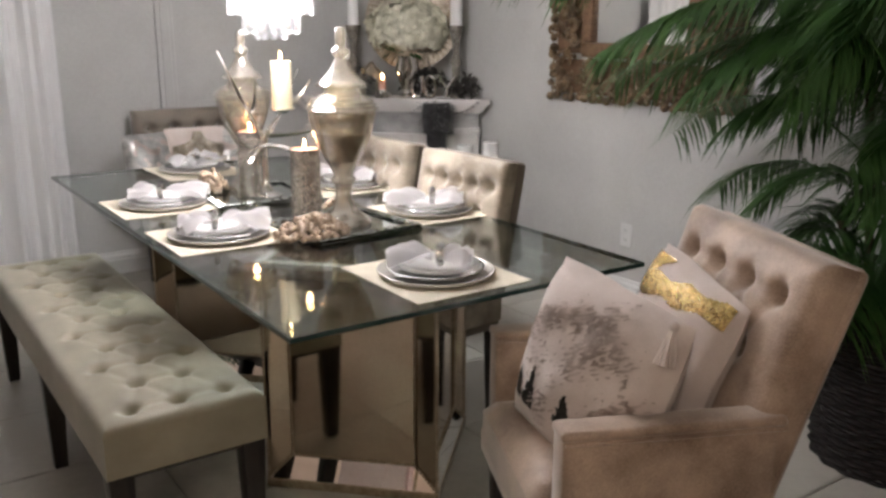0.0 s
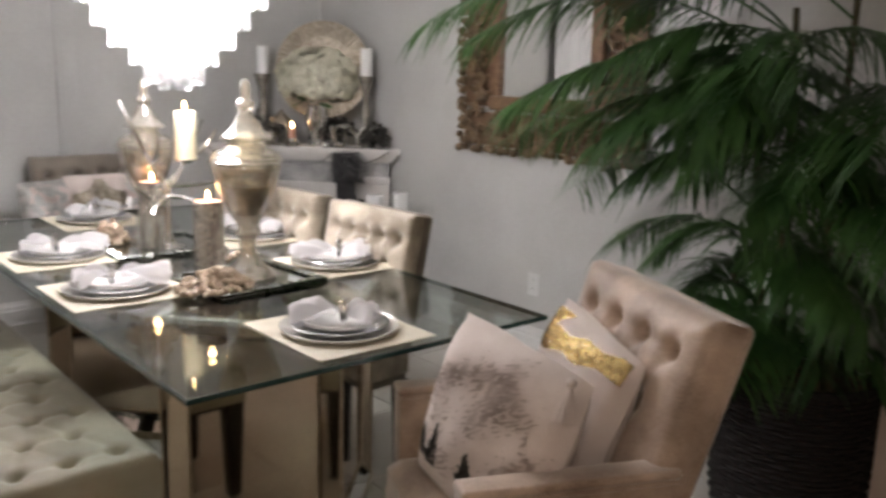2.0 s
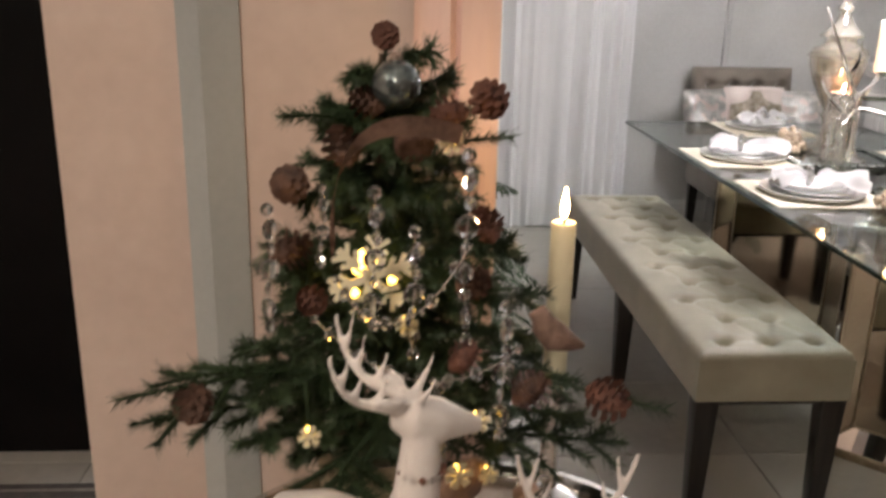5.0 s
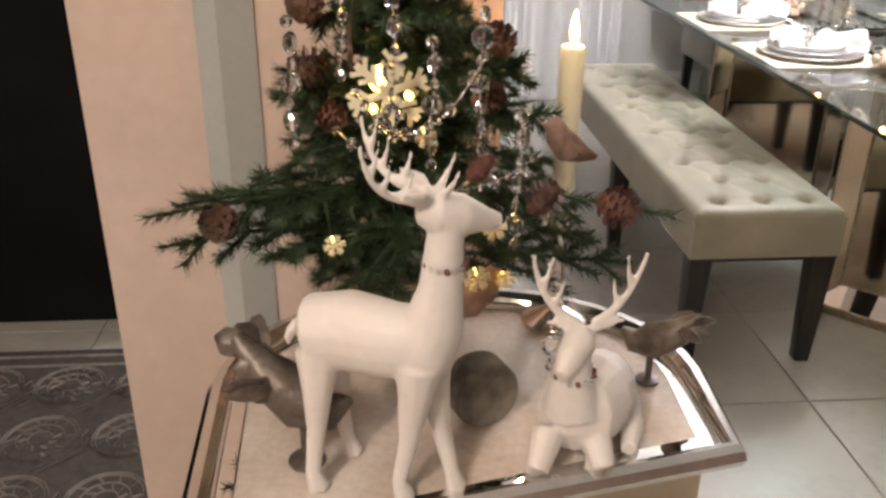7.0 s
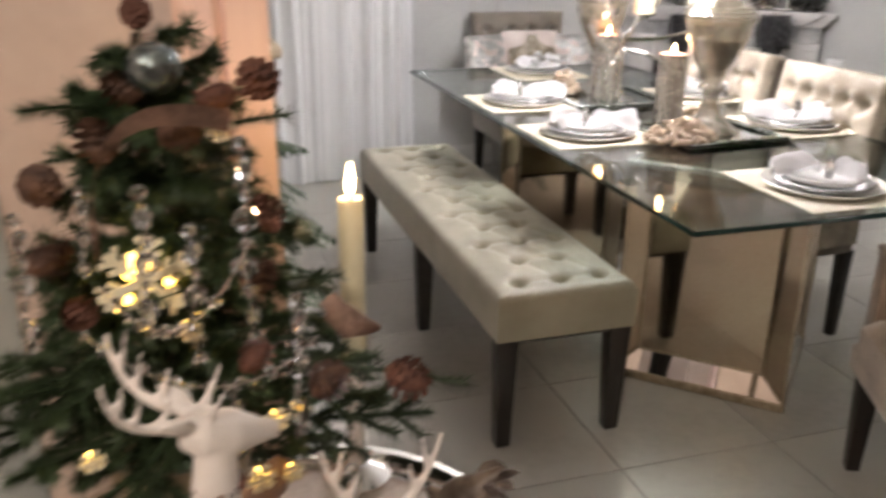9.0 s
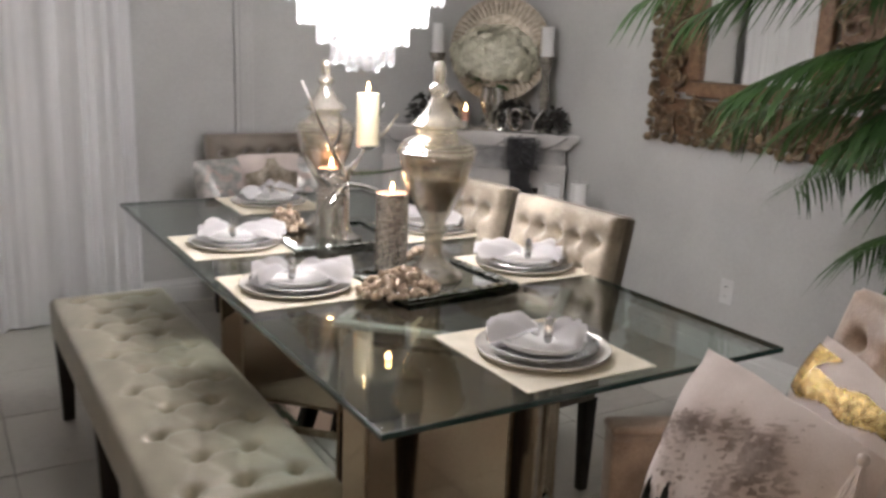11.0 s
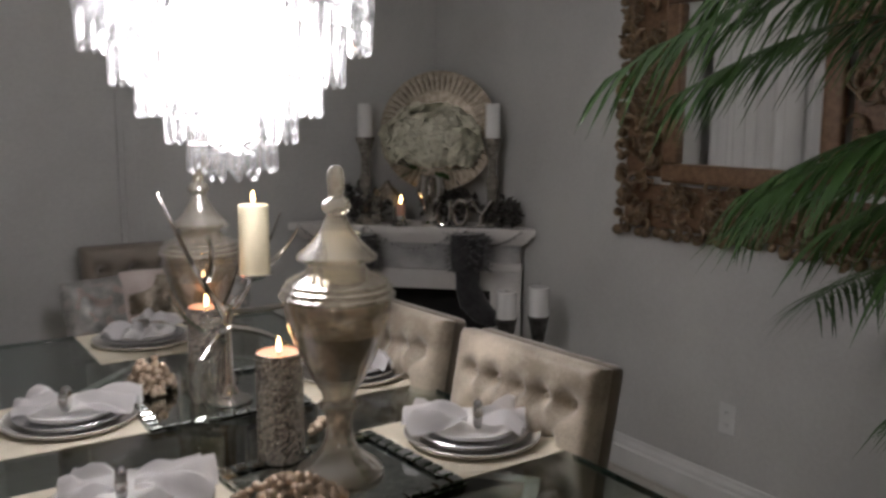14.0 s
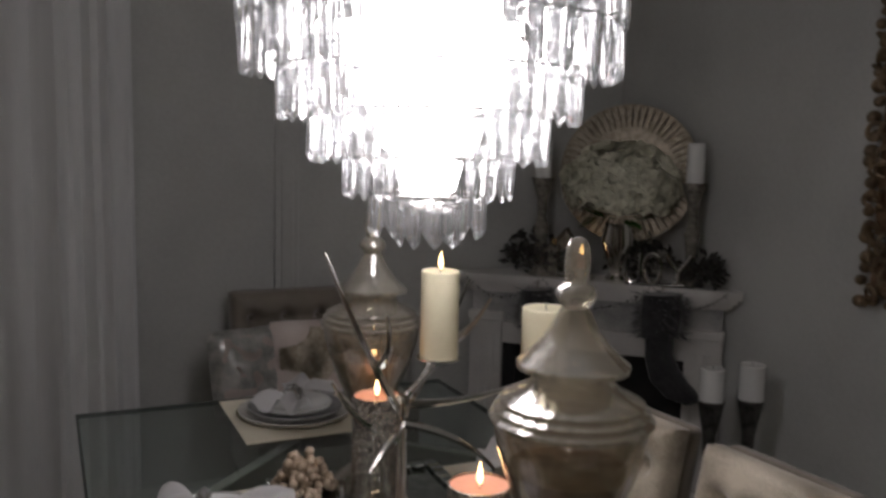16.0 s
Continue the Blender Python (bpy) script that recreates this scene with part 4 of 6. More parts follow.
def chandelier():
    cx, cy = CH.x, CH.y
    t = thing("chandelier", "tiered round crystal chandelier with bright white bulbs", "chandelier", pose(cx, cy, HC))
    z = -HC
    part("canopy", lathe(B(), [(0.07, -0.001), (0.072, -0.012), (0.05, -0.03), (0.012, -0.045)], 28), SILVER, t)
    part("rod", tube(B(), [(0, 0, -0.04), (0, 0, z + 1.46)], 0.008, 10), SILVER, t)
    tall, short = None, None
    # radius, height of the ring, count, long pendants
    tiers = [(0.330, 1.98, 58, True), (0.335, 1.895, 60, True), (0.338, 1.812, 60, True), (0.332, 1.735, 60, True), (0.266, 1.662, 48, True), (0.210, 1.594, 38, True), (0.150, 1.518, 28, False), (0.100, 1.455, 19, False), (0.052, 1.435, 9, False),
             (0.285, 1.775, 40, False), (0.232, 1.700, 34, False), (0.172, 1.622, 26, False), (0.118, 1.545, 18, False)]
    for r, top, n, long in tiers:
        r *= 0.945
        ring = B()
        tube(ring, [(r * math.cos(2 * math.pi * i / 40), r * math.sin(2 * math.pi * i / 40), z + top + 0.006) for i in range(41)], 0.0022, 6)
        part("ring", ring, SILVER, t, "silver tier ring")
        for i in range(n):
            a = 2 * math.pi * (i + (r * 11) % 1) / n
            m = Matrix.Translation((r * math.cos(a), r * math.sin(a), z + top)) @ Matrix.Rotation(a + math.pi / 2 + 0.35 * math.sin(37 * a), 4, "Z") @ Matrix.Rotation(0.07 * math.sin(9 * a), 4, "X")
            me = tall if long else short
            if me is None:
                ob = part("crystal", pendant(0.0125, 0.082, 0.006) if long else pendant(0.0105, 0.064, 0.005), PRISM, t, "flat cut crystal pendant", smooth=False)
                if long:
                    tall = ob.data
                else:
                    short = ob.data
            else:
                ob = new("crystal", me)
                ob.parent = t
            ob.matrix_basis = m
    # added glowing cores in the heart of the tiers, for the bulbs and their glare
    for prof in ([(0.03, 1.455), (0.06, 1.47), (0.075, 1.515), (0.05, 1.52)], [(0.05, 1.525), (0.10, 1.535), (0.125, 1.585), (0.08, 1.59)], [(0.08, 1.595), (0.15, 1.605), (0.18, 1.66), (0.10, 1.665)],
                 [(0.10, 1.67), (0.19, 1.68), (0.195, 1.74), (0.10, 1.745)], [(0.08, 1.75), (0.15, 1.76), (0.15, 1.88), (0.08, 1.90)]):
        part("glare_core", lathe(B(), [(r * 0.78, z + q) for r, q in prof], 32), BULB, t, "added glowing core for the bulbs and their glare")


chandelier()

# ---- corner fireplace ----
FP = pose(2.036, 2.919, 0, 0, 0, -45)


def fireplace():
    t = thing("fireplace", "white corner fireplace mantel with marble panel and dark firebox", "fireplace", FP)
    prism(bm := B(), [(-0.62, 0), (0.62, 0), (0.62, 0.03), (0.41, 0.24), (-0.41, 0.24), (-0.62, 0.03)], 0.945, 0.979)
    part("shelf", bm, MANTEL, t, smooth=False)
    for k, (e, z0, z1) in enumerate(((0.022, 0.925, 0.944), (0.04, 0.905, 0.9245), (0.055, 0.893, 0.9045))):
        prism(bm := B(), [(-0.62 + e, e), (0.62 - e, e), (0.62 - e, e + 0.01), (0.41, 0.24), (-0.41, 0.24), (-0.62 + e, e + 0.01)], z0, z1)
        part("cornice", bm, MANTEL, t, smooth=False)
    part("frieze", box(B(), -0.545, 0.545, 0.075, 0.10, 0.76, 0.892, 0.003), MARBLE, t, "grey veined marble frieze", smooth=False)
    part("lintel", box(B(), -0.40, 0.40, 0.07, 0.12, 0.66, 0.758, 0.004), MANTEL, t, smooth=False)
    for sx in (-1, 1):
        x0, x1 = sorted((sx * 0.40, sx * 0.55))
        pil = part("pilaster", box(B(), x0, x1, 0.058, 0.105, 0.11, 0.76, 0.004), MANTEL, t, smooth=False)
        part("capital", box(B(), x0 - 0.006, x1 + 0.006, 0.048, 0.11, 0.762, 0.80, 0.006), MANTEL, pil, smooth=False)
        part("foot", box(B(), x0 - 0.012, x1 + 0.012, 0.04, 0.115, 0.0, 0.108, 0.006), MANTEL, pil, smooth=False)
        for xx in (-0.035, 0.0, 0.035):
            part("flute", box(B(), (x0 + x1) / 2 + xx - 0.009, (x0 + x1) / 2 + xx + 0.009, 0.052, 0.060, 0.17, 0.70, 0.004), MANTEL, pil, smooth=False)
    bm = B()
    box(bm, -0.40, -0.34, 0.085, 0.30, 0.0, 0.66)
    box(bm, 0.34, 0.40, 0.085, 0.30, 0.0, 0.66)
    box(bm, -0.34, 0.34, 0.29, 0.33, 0.0, 0.66)
    box(bm, -0.40, 0.40, 0.125, 0.33, 0.661, 0.70)
    part("firebox", bm, SOOT, t, "black empty firebox", smooth=False)
    part("hearth", box(B(), -0.56, 0.56, -0.16, 0.085, 0.0, 0.035, 0.005), MARBLE, t, "grey marble hearth", smooth=False)


fireplace()


def on_mantel(x, y, z=0.9795, rz=0):
    return FP @ pose(x, y, z, 0, 0, rz)


# round gilded plate leaning at the back
t = thing("gold_plate", "large round champagne gilded plate with carved petals on the mantel", "decorative plate", on_mantel(0.114, 0.165, 0.9795))
bm = B()
lathe(bm, [(0.02, 0.0), (0.29, 0.004), (0.30, 0.014), (0.29, 0.018), (0.02, 0.010)], 48, pose(0, 0.02, 0.46, 82, 0, 0))
part("disc", bm, CHAMP, t)
for k in range(56):
    a = 2 * math.pi * k / 56
    for r0, r1 in ((0.20, 0.295),):
        bm = B()
        c, s = math.cos(a), math.sin(a)
        tube(bm, [(c * r0, 0, s * r0), (c * (r0 + r1) / 2, -0.012, s * (r0 + r1) / 2), (c * r1, -0.004, s * r1)], [0.004, 0.013, 0.005], 6, 0.6)
        part("petal", bm, CHAMP, t, m=pose(0, -0.002, 0.46, -8, 0, 0))


def hydrangea():
    rnd = random.Random(12)
    t = thing("flower_arrangement", "cream hydrangea ball in a silver vase on the mantel", "flowers", on_mantel(0.10, 0.085))
    part("vase", lathe(B(), [(0.05, 0), (0.052, 0.01), (0.03, 0.03), (0.055, 0.10), (0.075, 0.17), (0.06, 0.235), (0.066, 0.25), (0.05, 0.248)], 28), SILVER, t, "polished silver footed vase")
    bm = B()
    for k in range(900):
        u, v = rnd.uniform(-0.55, 1), rnd.uniform(0, 6.283)
        r = 0.84 + 0.16 * noise.noise(Vector((math.cos(v) * 3, math.sin(v) * 3, u * 3))) + rnd.choice((-0.13, 0.0, 0.06, 0.1))
        q = math.sqrt(max(0, 1 - u * u))
        n = Vector((q * math.cos(v), q * math.sin(v) * 0.6, u))
        c = Vector((n.x * 0.25 * r, n.y * 0.25 * r, 0.405 + u * 0.19 * r))
        n = (n.normalized() + Vector((rnd.uniform(-0.6, 0.6), rnd.uniform(-0.6, 0.6), rnd.uniform(-0.4, 0.6)))).normalized()
        side = n.orthogonal().normalized()
        up = n.cross(side).normalized()
        rot = rnd.uniform(0, 1.6)
        s = rnd.uniform(0.020, 0.029)
        for p in range(4):
            a = rot + p * 1.5708
            d, e = side * math.cos(a) + up * math.sin(a), side * math.cos(a + 1.57) + up * math.sin(a + 1.57)
            vs = [bm.verts.new(c), bm.verts.new(c + d * s * 0.6 + e * s * 0.55 + n * 0.006), bm.verts.new(c + d * s * 1.25 + e * s * 0.25 + n * 0.004), bm.verts.new(c + d * s * 1.25 - e * s * 0.25 + n * 0.004), bm.verts.new(c + d * s * 0.6 - e * s * 0.55 + n * 0.006)]
            bm.faces.new(vs)
    # plain petal-coloured ball, added to close the gaps between petals
    part("flower_core", ball(B(), (0, 0, 0.405), 0.17, 20, 12, (1.0, 0.5, 0.72)), PETAL, t, "petal-coloured ball filling the gaps under the petals")
    part("bloom", bm, PETAL, t, "dense cream hydrangea petals", smooth=False)
    for k in range(22):
        bm = B()
        a = rnd.uniform(0, 6.283)
        c = Vector((0.10 * math.cos(a), 0.06 * math.sin(a), 0.27))
        d = Vector((math.cos(a) * 0.09, math.sin(a) * 0.05, rnd.uniform(-0.05, 0.05)))
        e = Vector((-math.sin(a), math.cos(a), 0)) * 0.02
        vs = [bm.verts.new(c), bm.verts.new(c + d * 0.5 + e), bm.verts.new(c + d), bm.verts.new(c + d * 0.5 - e)]
        bm.faces.new(vs)
        part("leaf", bm, PALM, t, smooth=False)


hydrangea()


def candlestick(m, h, hc, label, lit=False, wax=WAX, metal=IRON, r=0.03):
    t = thing("candlestick", label, "candlestick", m, "candlesticks")
    part("stick", lathe(B(), [(0.055, 0), (0.057, 0.012), (0.03, 0.03), (0.018, 0.06), (0.026, h * 0.4), (0.034, h * 0.5), (0.020, h * 0.6), (0.024, h * 0.8), (0.045, h - 0.02), (0.05, h), (0.02, h)], 24), metal, t, "turned candle stick")
    can = part("candle", lathe(B(), [(r, h + 0.0005), (r, h + hc - 0.003), (r - 0.003, h + hc), (0.003, h + hc - 0.004)], 24), wax, t, "pillar candle")
    bm = B()
    tube(bm, [(0, 0, h + hc - 0.004), (0, 0, h + hc + 0.007)], 0.0012, 5)
    part("wick", bm, WICK, can)
    if lit:
        part("flame", lathe(B(), [(0.0008, 0), (0.006, 0.008), (0.007, 0.016), (0.004, 0.03), (0.0006, 0.045)], 10, pose(0, 0, h + hc + 0.003)), FLAME, can, "bright candle flame")


for x in (0.40, -0.24):
    candlestick(on_mantel(x, 0.09), 0.43, 0.165, "tall grey candlestick with white candle on the mantel", wax=CHINA, metal=LOGBARK, r=0.036)
candlestick(on_mantel(-0.045, 0.035), 0.03, 0.075, "low holder with a small lit salmon candle", True, PINKWAX, SILVER, 0.022)
candlestick(pose(2.27, 2.20, 0), 0.645, 0.13, "tall iron floor candle stand with white candle", wax=CHINA, r=0.047)
candlestick(pose(2.12, 2.24, 0), 0.645, 0.12, "tall iron floor candle stand with white candle", wax=CHINA, r=0.045)
# curly silver letters standing on the shelf
t = thing("letter_ornament", "silver letters spelling JOY standing on the mantel shelf", "ornament", on_mantel(0.275, 0.02))
for k, (x, kind) in enumerate(((-0.10, 0), (-0.02, 1), (0.085, 2))):
    bm = B()
    if kind == 0:
        pts = [(x + 0.03, 0, 0.135), (x + 0.03, 0, 0.05)] + [(x + 0.03 * math.cos(a), 0, 0.042 + 0.034 * math.sin(a)) for a in [-i * math.pi / 8 for i in range(9)]] + [(x - 0.024, 0, 0.06)]
    elif kind == 1:
        pts = [(x + 0.036 * math.cos(i * math.pi / 10), 0, 0.07 + 0.062 * math.sin(i * math.pi / 10)) for i in range(21)]
    else:
        pts = [(x + 0.052, 0, 0.135), (x + 0.03, 0, 0.105), (x, 0, 0.062), (x - 0.004, 0, 0.008)]
        tube(bm, bez((x - 0.05, 0, 0.135), (x - 0.03, 0, 0.09), (x, 0, 0.064), 6), 0.0095, 8)
        tube(bm, [(x - 0.025, 0, 0.009), (x + 0.02, 0, 0.009)], 0.007, 8)
    tube(bm, pts, 0.0095, 8)
    part("letter", bm, SILVER, t)
part("foot", box(B(), -0.13, 0.14, -0.015, 0.02, 0, 0.009, 0.003), IRON, t)


def foliage_clump(m, rx, ry, rz_, n, material, label, seed, sz=0.03):
    rnd = random.Random(seed)
    bm = B()
    for k in range(n):
        d = Vector((rnd.gauss(0, 1), rnd.gauss(0, 1), rnd.gauss(0, 1))).normalized() * rnd.random() ** 0.4
        c = Vector((d.x * rx, d.y * ry, max(0.004, rz_ + d.z * rz_)))
        a = Vector((rnd.gauss(0, 1), rnd.gauss(0, 1), rnd.gauss(0, 1))).normalized()
        b = a.orthogonal().normalized()
        s = rnd.uniform(0.6, 1.3) * sz
        vs = [bm.verts.new(c), bm.verts.new(c + a * s * 0.5 + b * s * 0.25), bm.verts.new(c + a * s), bm.verts.new(c + a * s * 0.5 - b * s * 0.25)]
        for q in vs:
            q.co.z = max(q.co.z, 0.001)
        bm.faces.new(vs)
    ob = tagged(part("greenery", bm, material, m=m, smooth=False), label, "garland", kind="stuff")
    return ob


foliage_clump(on_mantel(0.46, 0.06), 0.10, 0.05, 0.07, 150, IRON, "pewter leaf sprays on the mantel shelf", 3, 0.05)
foliage_clump(on_mantel(-0.26, 0.09), 0.17, 0.05, 0.10, 240, IRON, "dark leaf sprays behind the mantel candle", 4, 0.05)
foliage_clump(on_mantel(0.18, 0.13), 0.15, 0.04, 0.11, 220, IRON, "dark leaf sprays below the flowers", 5, 0.05)


def house_lantern(m):
    """A small gabled candle house with an arched doorway and window."""
    t = thing("house_lantern", "dark little gabled candle house on the mantel shelf", "lantern", m)
    w, d, h, g = 0.075, 0.03, 0.115, 0.20
    for sx in (-1, 1):
        x0, x1 = sorted((sx * 0.032, sx * w))
        part("front_wall", box(B(), x0, x1, -d, -d + 0.006, 0, h, 0.0015), LOGBARK, t, smooth=False)
        part("side_wall", box(B(), *sorted((sx * w, sx * (w - 0.006))), -d + 0.0065, d, 0, h, 0.0015), LOGBARK, t, smooth=False)
        bm = B()
        prism(bm, [(-d - 0.008, 0), (d + 0.008, 0), (d + 0.008, 0.008), (-d - 0.008, 0.008)], 0, 0.135, Matrix.Translation((sx * (w + 0.01), 0, h - 0.006)) @ Matrix.Rotation(-sx * math.atan2(w, g - h), 4, "Y") @ Matrix.Rotation(math.pi / 2, 4, "Z"))
        part("roof", bm, LOGBARK, t, smooth=False)
    bm = B()
    prism(bm, [(-w, h), (-0.032, h), (-0.022, h + 0.012), (0.022, h + 0.012), (0.032, h), (w, h), (0, g - 0.006)], d - 0.006, d, Matrix.Rotation(math.pi / 2, 4, "X"))
    part("gable", bm, LOGBARK, t, smooth=False)
    part("base", box(B(), -w - 0.004, w + 0.004, -d - 0.004, d + 0.004, -0.0005, 0.005, 0.001), LOGBARK, t, smooth=False)


house_lantern(on_mantel(-0.125, 0.09, 0.98))


def stocking(m):
    t = thing("stocking", "charcoal velvet stocking with fur cuff hung from the mantel", "stocking", m)
    bm = B()
    prof = [(0, 0.02, 0.055), (0, -0.10, 0.05), (0.0, -0.20, 0.048), (0.02, -0.27, 0.055), (0.055, -0.32, 0.05), (0.095, -0.345, 0.035), (0.115, -0.35, 0.012)]
    tube(bm, [(x, 0, z) for x, z, r in prof], [r for x, z, r in prof], 14, 0.45)
    part("foot", bm, FUR, t)
    rnd = random.Random(2)
    bm = B()
    for k in range(420):
        a, z = rnd.uniform(0, 6.283), rnd.uniform(-0.13, 0.03)
        c = Vector((0.066 * math.cos(a), 0.036 * math.sin(a), z))
        d = Vector((math.cos(a), math.sin(a) * 0.7, rnd.uniform(-0.9, 0.3))).normalized() * rnd.uniform(0.018, 0.034)
        e = Vector((-math.sin(a), math.cos(a), 0)) * 0.006
        bm.faces.new([bm.verts.new(c - e), bm.verts.new(c + e), bm.verts.new(c + d)])
    tube(bm, [(0, 0, 0.03), (0, 0, -0.05), (0, 0, -0.13)], [0.064, 0.07, 0.062], 14, 0.55)
    part("fur_cuff", bm, FUR, t, "shaggy dark fur cuff", smooth=False)
    part("hook", tube(B(), bez((0, 0, 0.02), (0, -0.015, 0.05), (0, 0.03, 0.056), 6), 0.003, 6), SILVER, t)


stocking(FP @ pose(-0.21, -0.07, 0.91) @ Matrix.Diagonal((1.2, 1.2, 1.05, 1)))
stocking(FP @ pose(0.31, -0.07, 0.93) @ Matrix.Diagonal((1.45, 1.3, 1.12, 1)))

# ---- carved wall mirror ----


def mirror():
    y0, y1, z0, z1 = 0.715, 1.94, 1.055, 2.225
    py0, py1, pz0, pz1 = 1.025, 1.63, 1.335, 1.945
    t = thing("wall_mirror", "square mirror in a wide carved openwork gilt wood frame", "mirror", pose(XR, 0, 0))
    part("pane", box(B(), -0.035, -0.030, py0 - 0.01, py1 + 0.01, pz0 - 0.01, pz1 + 0.01), MIRROR, t, "clear mirror pane", smooth=False)
    w = 0.074
    for a, b, c, d in ((py0 - w, py1 + w, pz0 - w, pz0), (py0 - w, py1 + w, pz1, pz1 + w), (py0 - w, py0, pz0, pz1), (py1, py1 + w, pz0, pz1)):
        bm = box(B(), -0.062, -0.02, a, b, c, d, 0.012, 3)
        part("inner_moulding", bm, WOODFR, t, "brown wood inner moulding")
    rnd = random.Random(9)
    e = w
    sides = [("bottom", y0, y1, z0, pz0 - e), ("top", y0, y1, pz1 + e, z1), ("near", y0, py0 - e, pz0 - e, pz1 + e), ("far", py1 + e, y1, pz0 - e, pz1 + e)]
    for nm, a, b, c, d in sides:
        back = B()
        box(back, -0.022, -0.004, a + 0.015, b - 0.015, c + 0.015, d - 0.015, 0.004)
        bk = part("frame_back", back, WOODFR, t, "dark backing of the carving", smooth=False)
        n = int((b - a) * (d - c) / 0.0031)
        for k in range(n):
            cy, cz = rnd.uniform(a + 0.01, b - 0.01), rnd.uniform(c + 0.01, d - 0.01)
            bm = B()
            r = rnd.uniform(0.026, 0.052)
            s = rnd.choice((-1, 1))
            st = rnd.uniform(0, 6.283)
            dep = rnd.uniform(0.035, 0.062)
            pts = []
            for i in range(11):
                f = i / 10
                rr = r * (1 - 0.72 * f)
                an = st + s * f * 5.2
                pts.append((-dep - 0.014 * math.sin(3.1 * f), cy + rr * math.cos(an), cz + rr * math.sin(an)))
            tube(bm, pts, [0.0055 + 0.0035 * math.sin(math.pi * i / 10) for i in range(11)], 6)
            an = st + 0.5
            tip = (-dep + 0.004, cy + 1.35 * r * math.cos(an), cz + 1.35 * r * math.sin(an))
            tube(bm, bez((-dep, cy + r * math.cos(st), cz + r * math.sin(st)), (-dep - 0.02, cy + 1.2 * r * math.cos(st + 0.2), cz + 1.2 * r * math.sin(st + 0.2)), tip, 4), [0.004, 0.011, 0.012, 0.008, 0.002], 6, 0.5)
            part("scroll", bm, CARVED, bk)
    bm = B()
    for k in range(92):
        f = k / 92 * 4
        sd, u = int(f), f % 1
        p = ((y0 + u * (y1 - y0), z0), (y1, z0 + u * (z1 - z0)), (y1 - u * (y1 - y0), z1), (y0, z1 - u * (z1 - z0)))[sd]
        ball(bm, (-0.035, p[0] + rnd.uniform(-0.012, 0.012), p[1] + rnd.uniform(-0.012, 0.012)), rnd.uniform(0.016, 0.027), 8, 6, (1.1, 1, 1))
    part("edge_leaves", bm, CARVED, t, "carved leaf tips along the edge")


mirror()
t = thing("wall_outlet", "white double power outlet on the grey wall", "outlet", pose(XR, 1.365, 0.372))
part("plate", box(B(), -0.008, -0.001, -0.037, 0.037, -0.06, 0.06, 0.003), PLASTIC, t, smooth=False)
for z in (-0.024, 0.024):
    part("socket", box(B(), -0.0105, -0.0082, -0.017, 0.017, z - 0.014, z + 0.014, 0.001), PLASTIC, t, smooth=False)
    for y in (-0.006, 0.006):
        part("slot", box(B(), -0.0112, -0.0106, y - 0.001, y + 0.001, z - 0.004, z + 0.006), BLACK, t, smooth=False)

# ---- palm in a wicker basket ----
PX, PY = 2.05, -0.325


def basket():
    t = thing("planter_basket", "round black wicker planter basket on the floor", "planter", pose(PX, PY, 0))
    h = 0.50
    part("liner", lathe(B(), [(0.195, 0), (0.20, 0.004), (0.252, h - 0.05), (0.245, h - 0.05), (0.05, h - 0.07)], 36), SOIL, t, "bark mulch inside")
    rows, n = 26, 64
    for k in range(rows):
        z = 0.008 + (h - 0.03) * k / (rows - 1)
        r = 0.222 + 0.05 * math.sin(0.5 * math.pi * (0.25 + 0.75 * z / h))
        bm = B()
        pts = [((r + 0.006 * math.cos(16 * 2 * math.pi * i / n + k * math.pi)) * math.cos(2 * math.pi * i / n), (r + 0.006 * math.cos(16 * 2 * math.pi * i / n + k * math.pi)) * math.sin(2 * math.pi * i / n), z) for i in range(n + 1)]
        tube(bm, pts, 0.0095, 6)
        part("wicker_strand", bm, WICKER, t)
    bm = B()
    tube(bm, [(0.272 * math.cos(2 * math.pi * i / 48), 0.272 * math.sin(2 * math.pi * i / 48), h - 0.008 + 0.004 * math.sin(24 * math.pi * i / 24)) for i in range(49)], 0.018, 8)
    part("rim", bm, WICKER, t, "thick braided rim")


basket()


def clampw(p):
    if p.x > XR - 0.015:
        p.x = XR - 0.015
    if p.x > 2.03 and p.y < YJ + 0.10:
        p.y = YJ + 0.10
    p.z = max(p.z, 0.02)
    return p


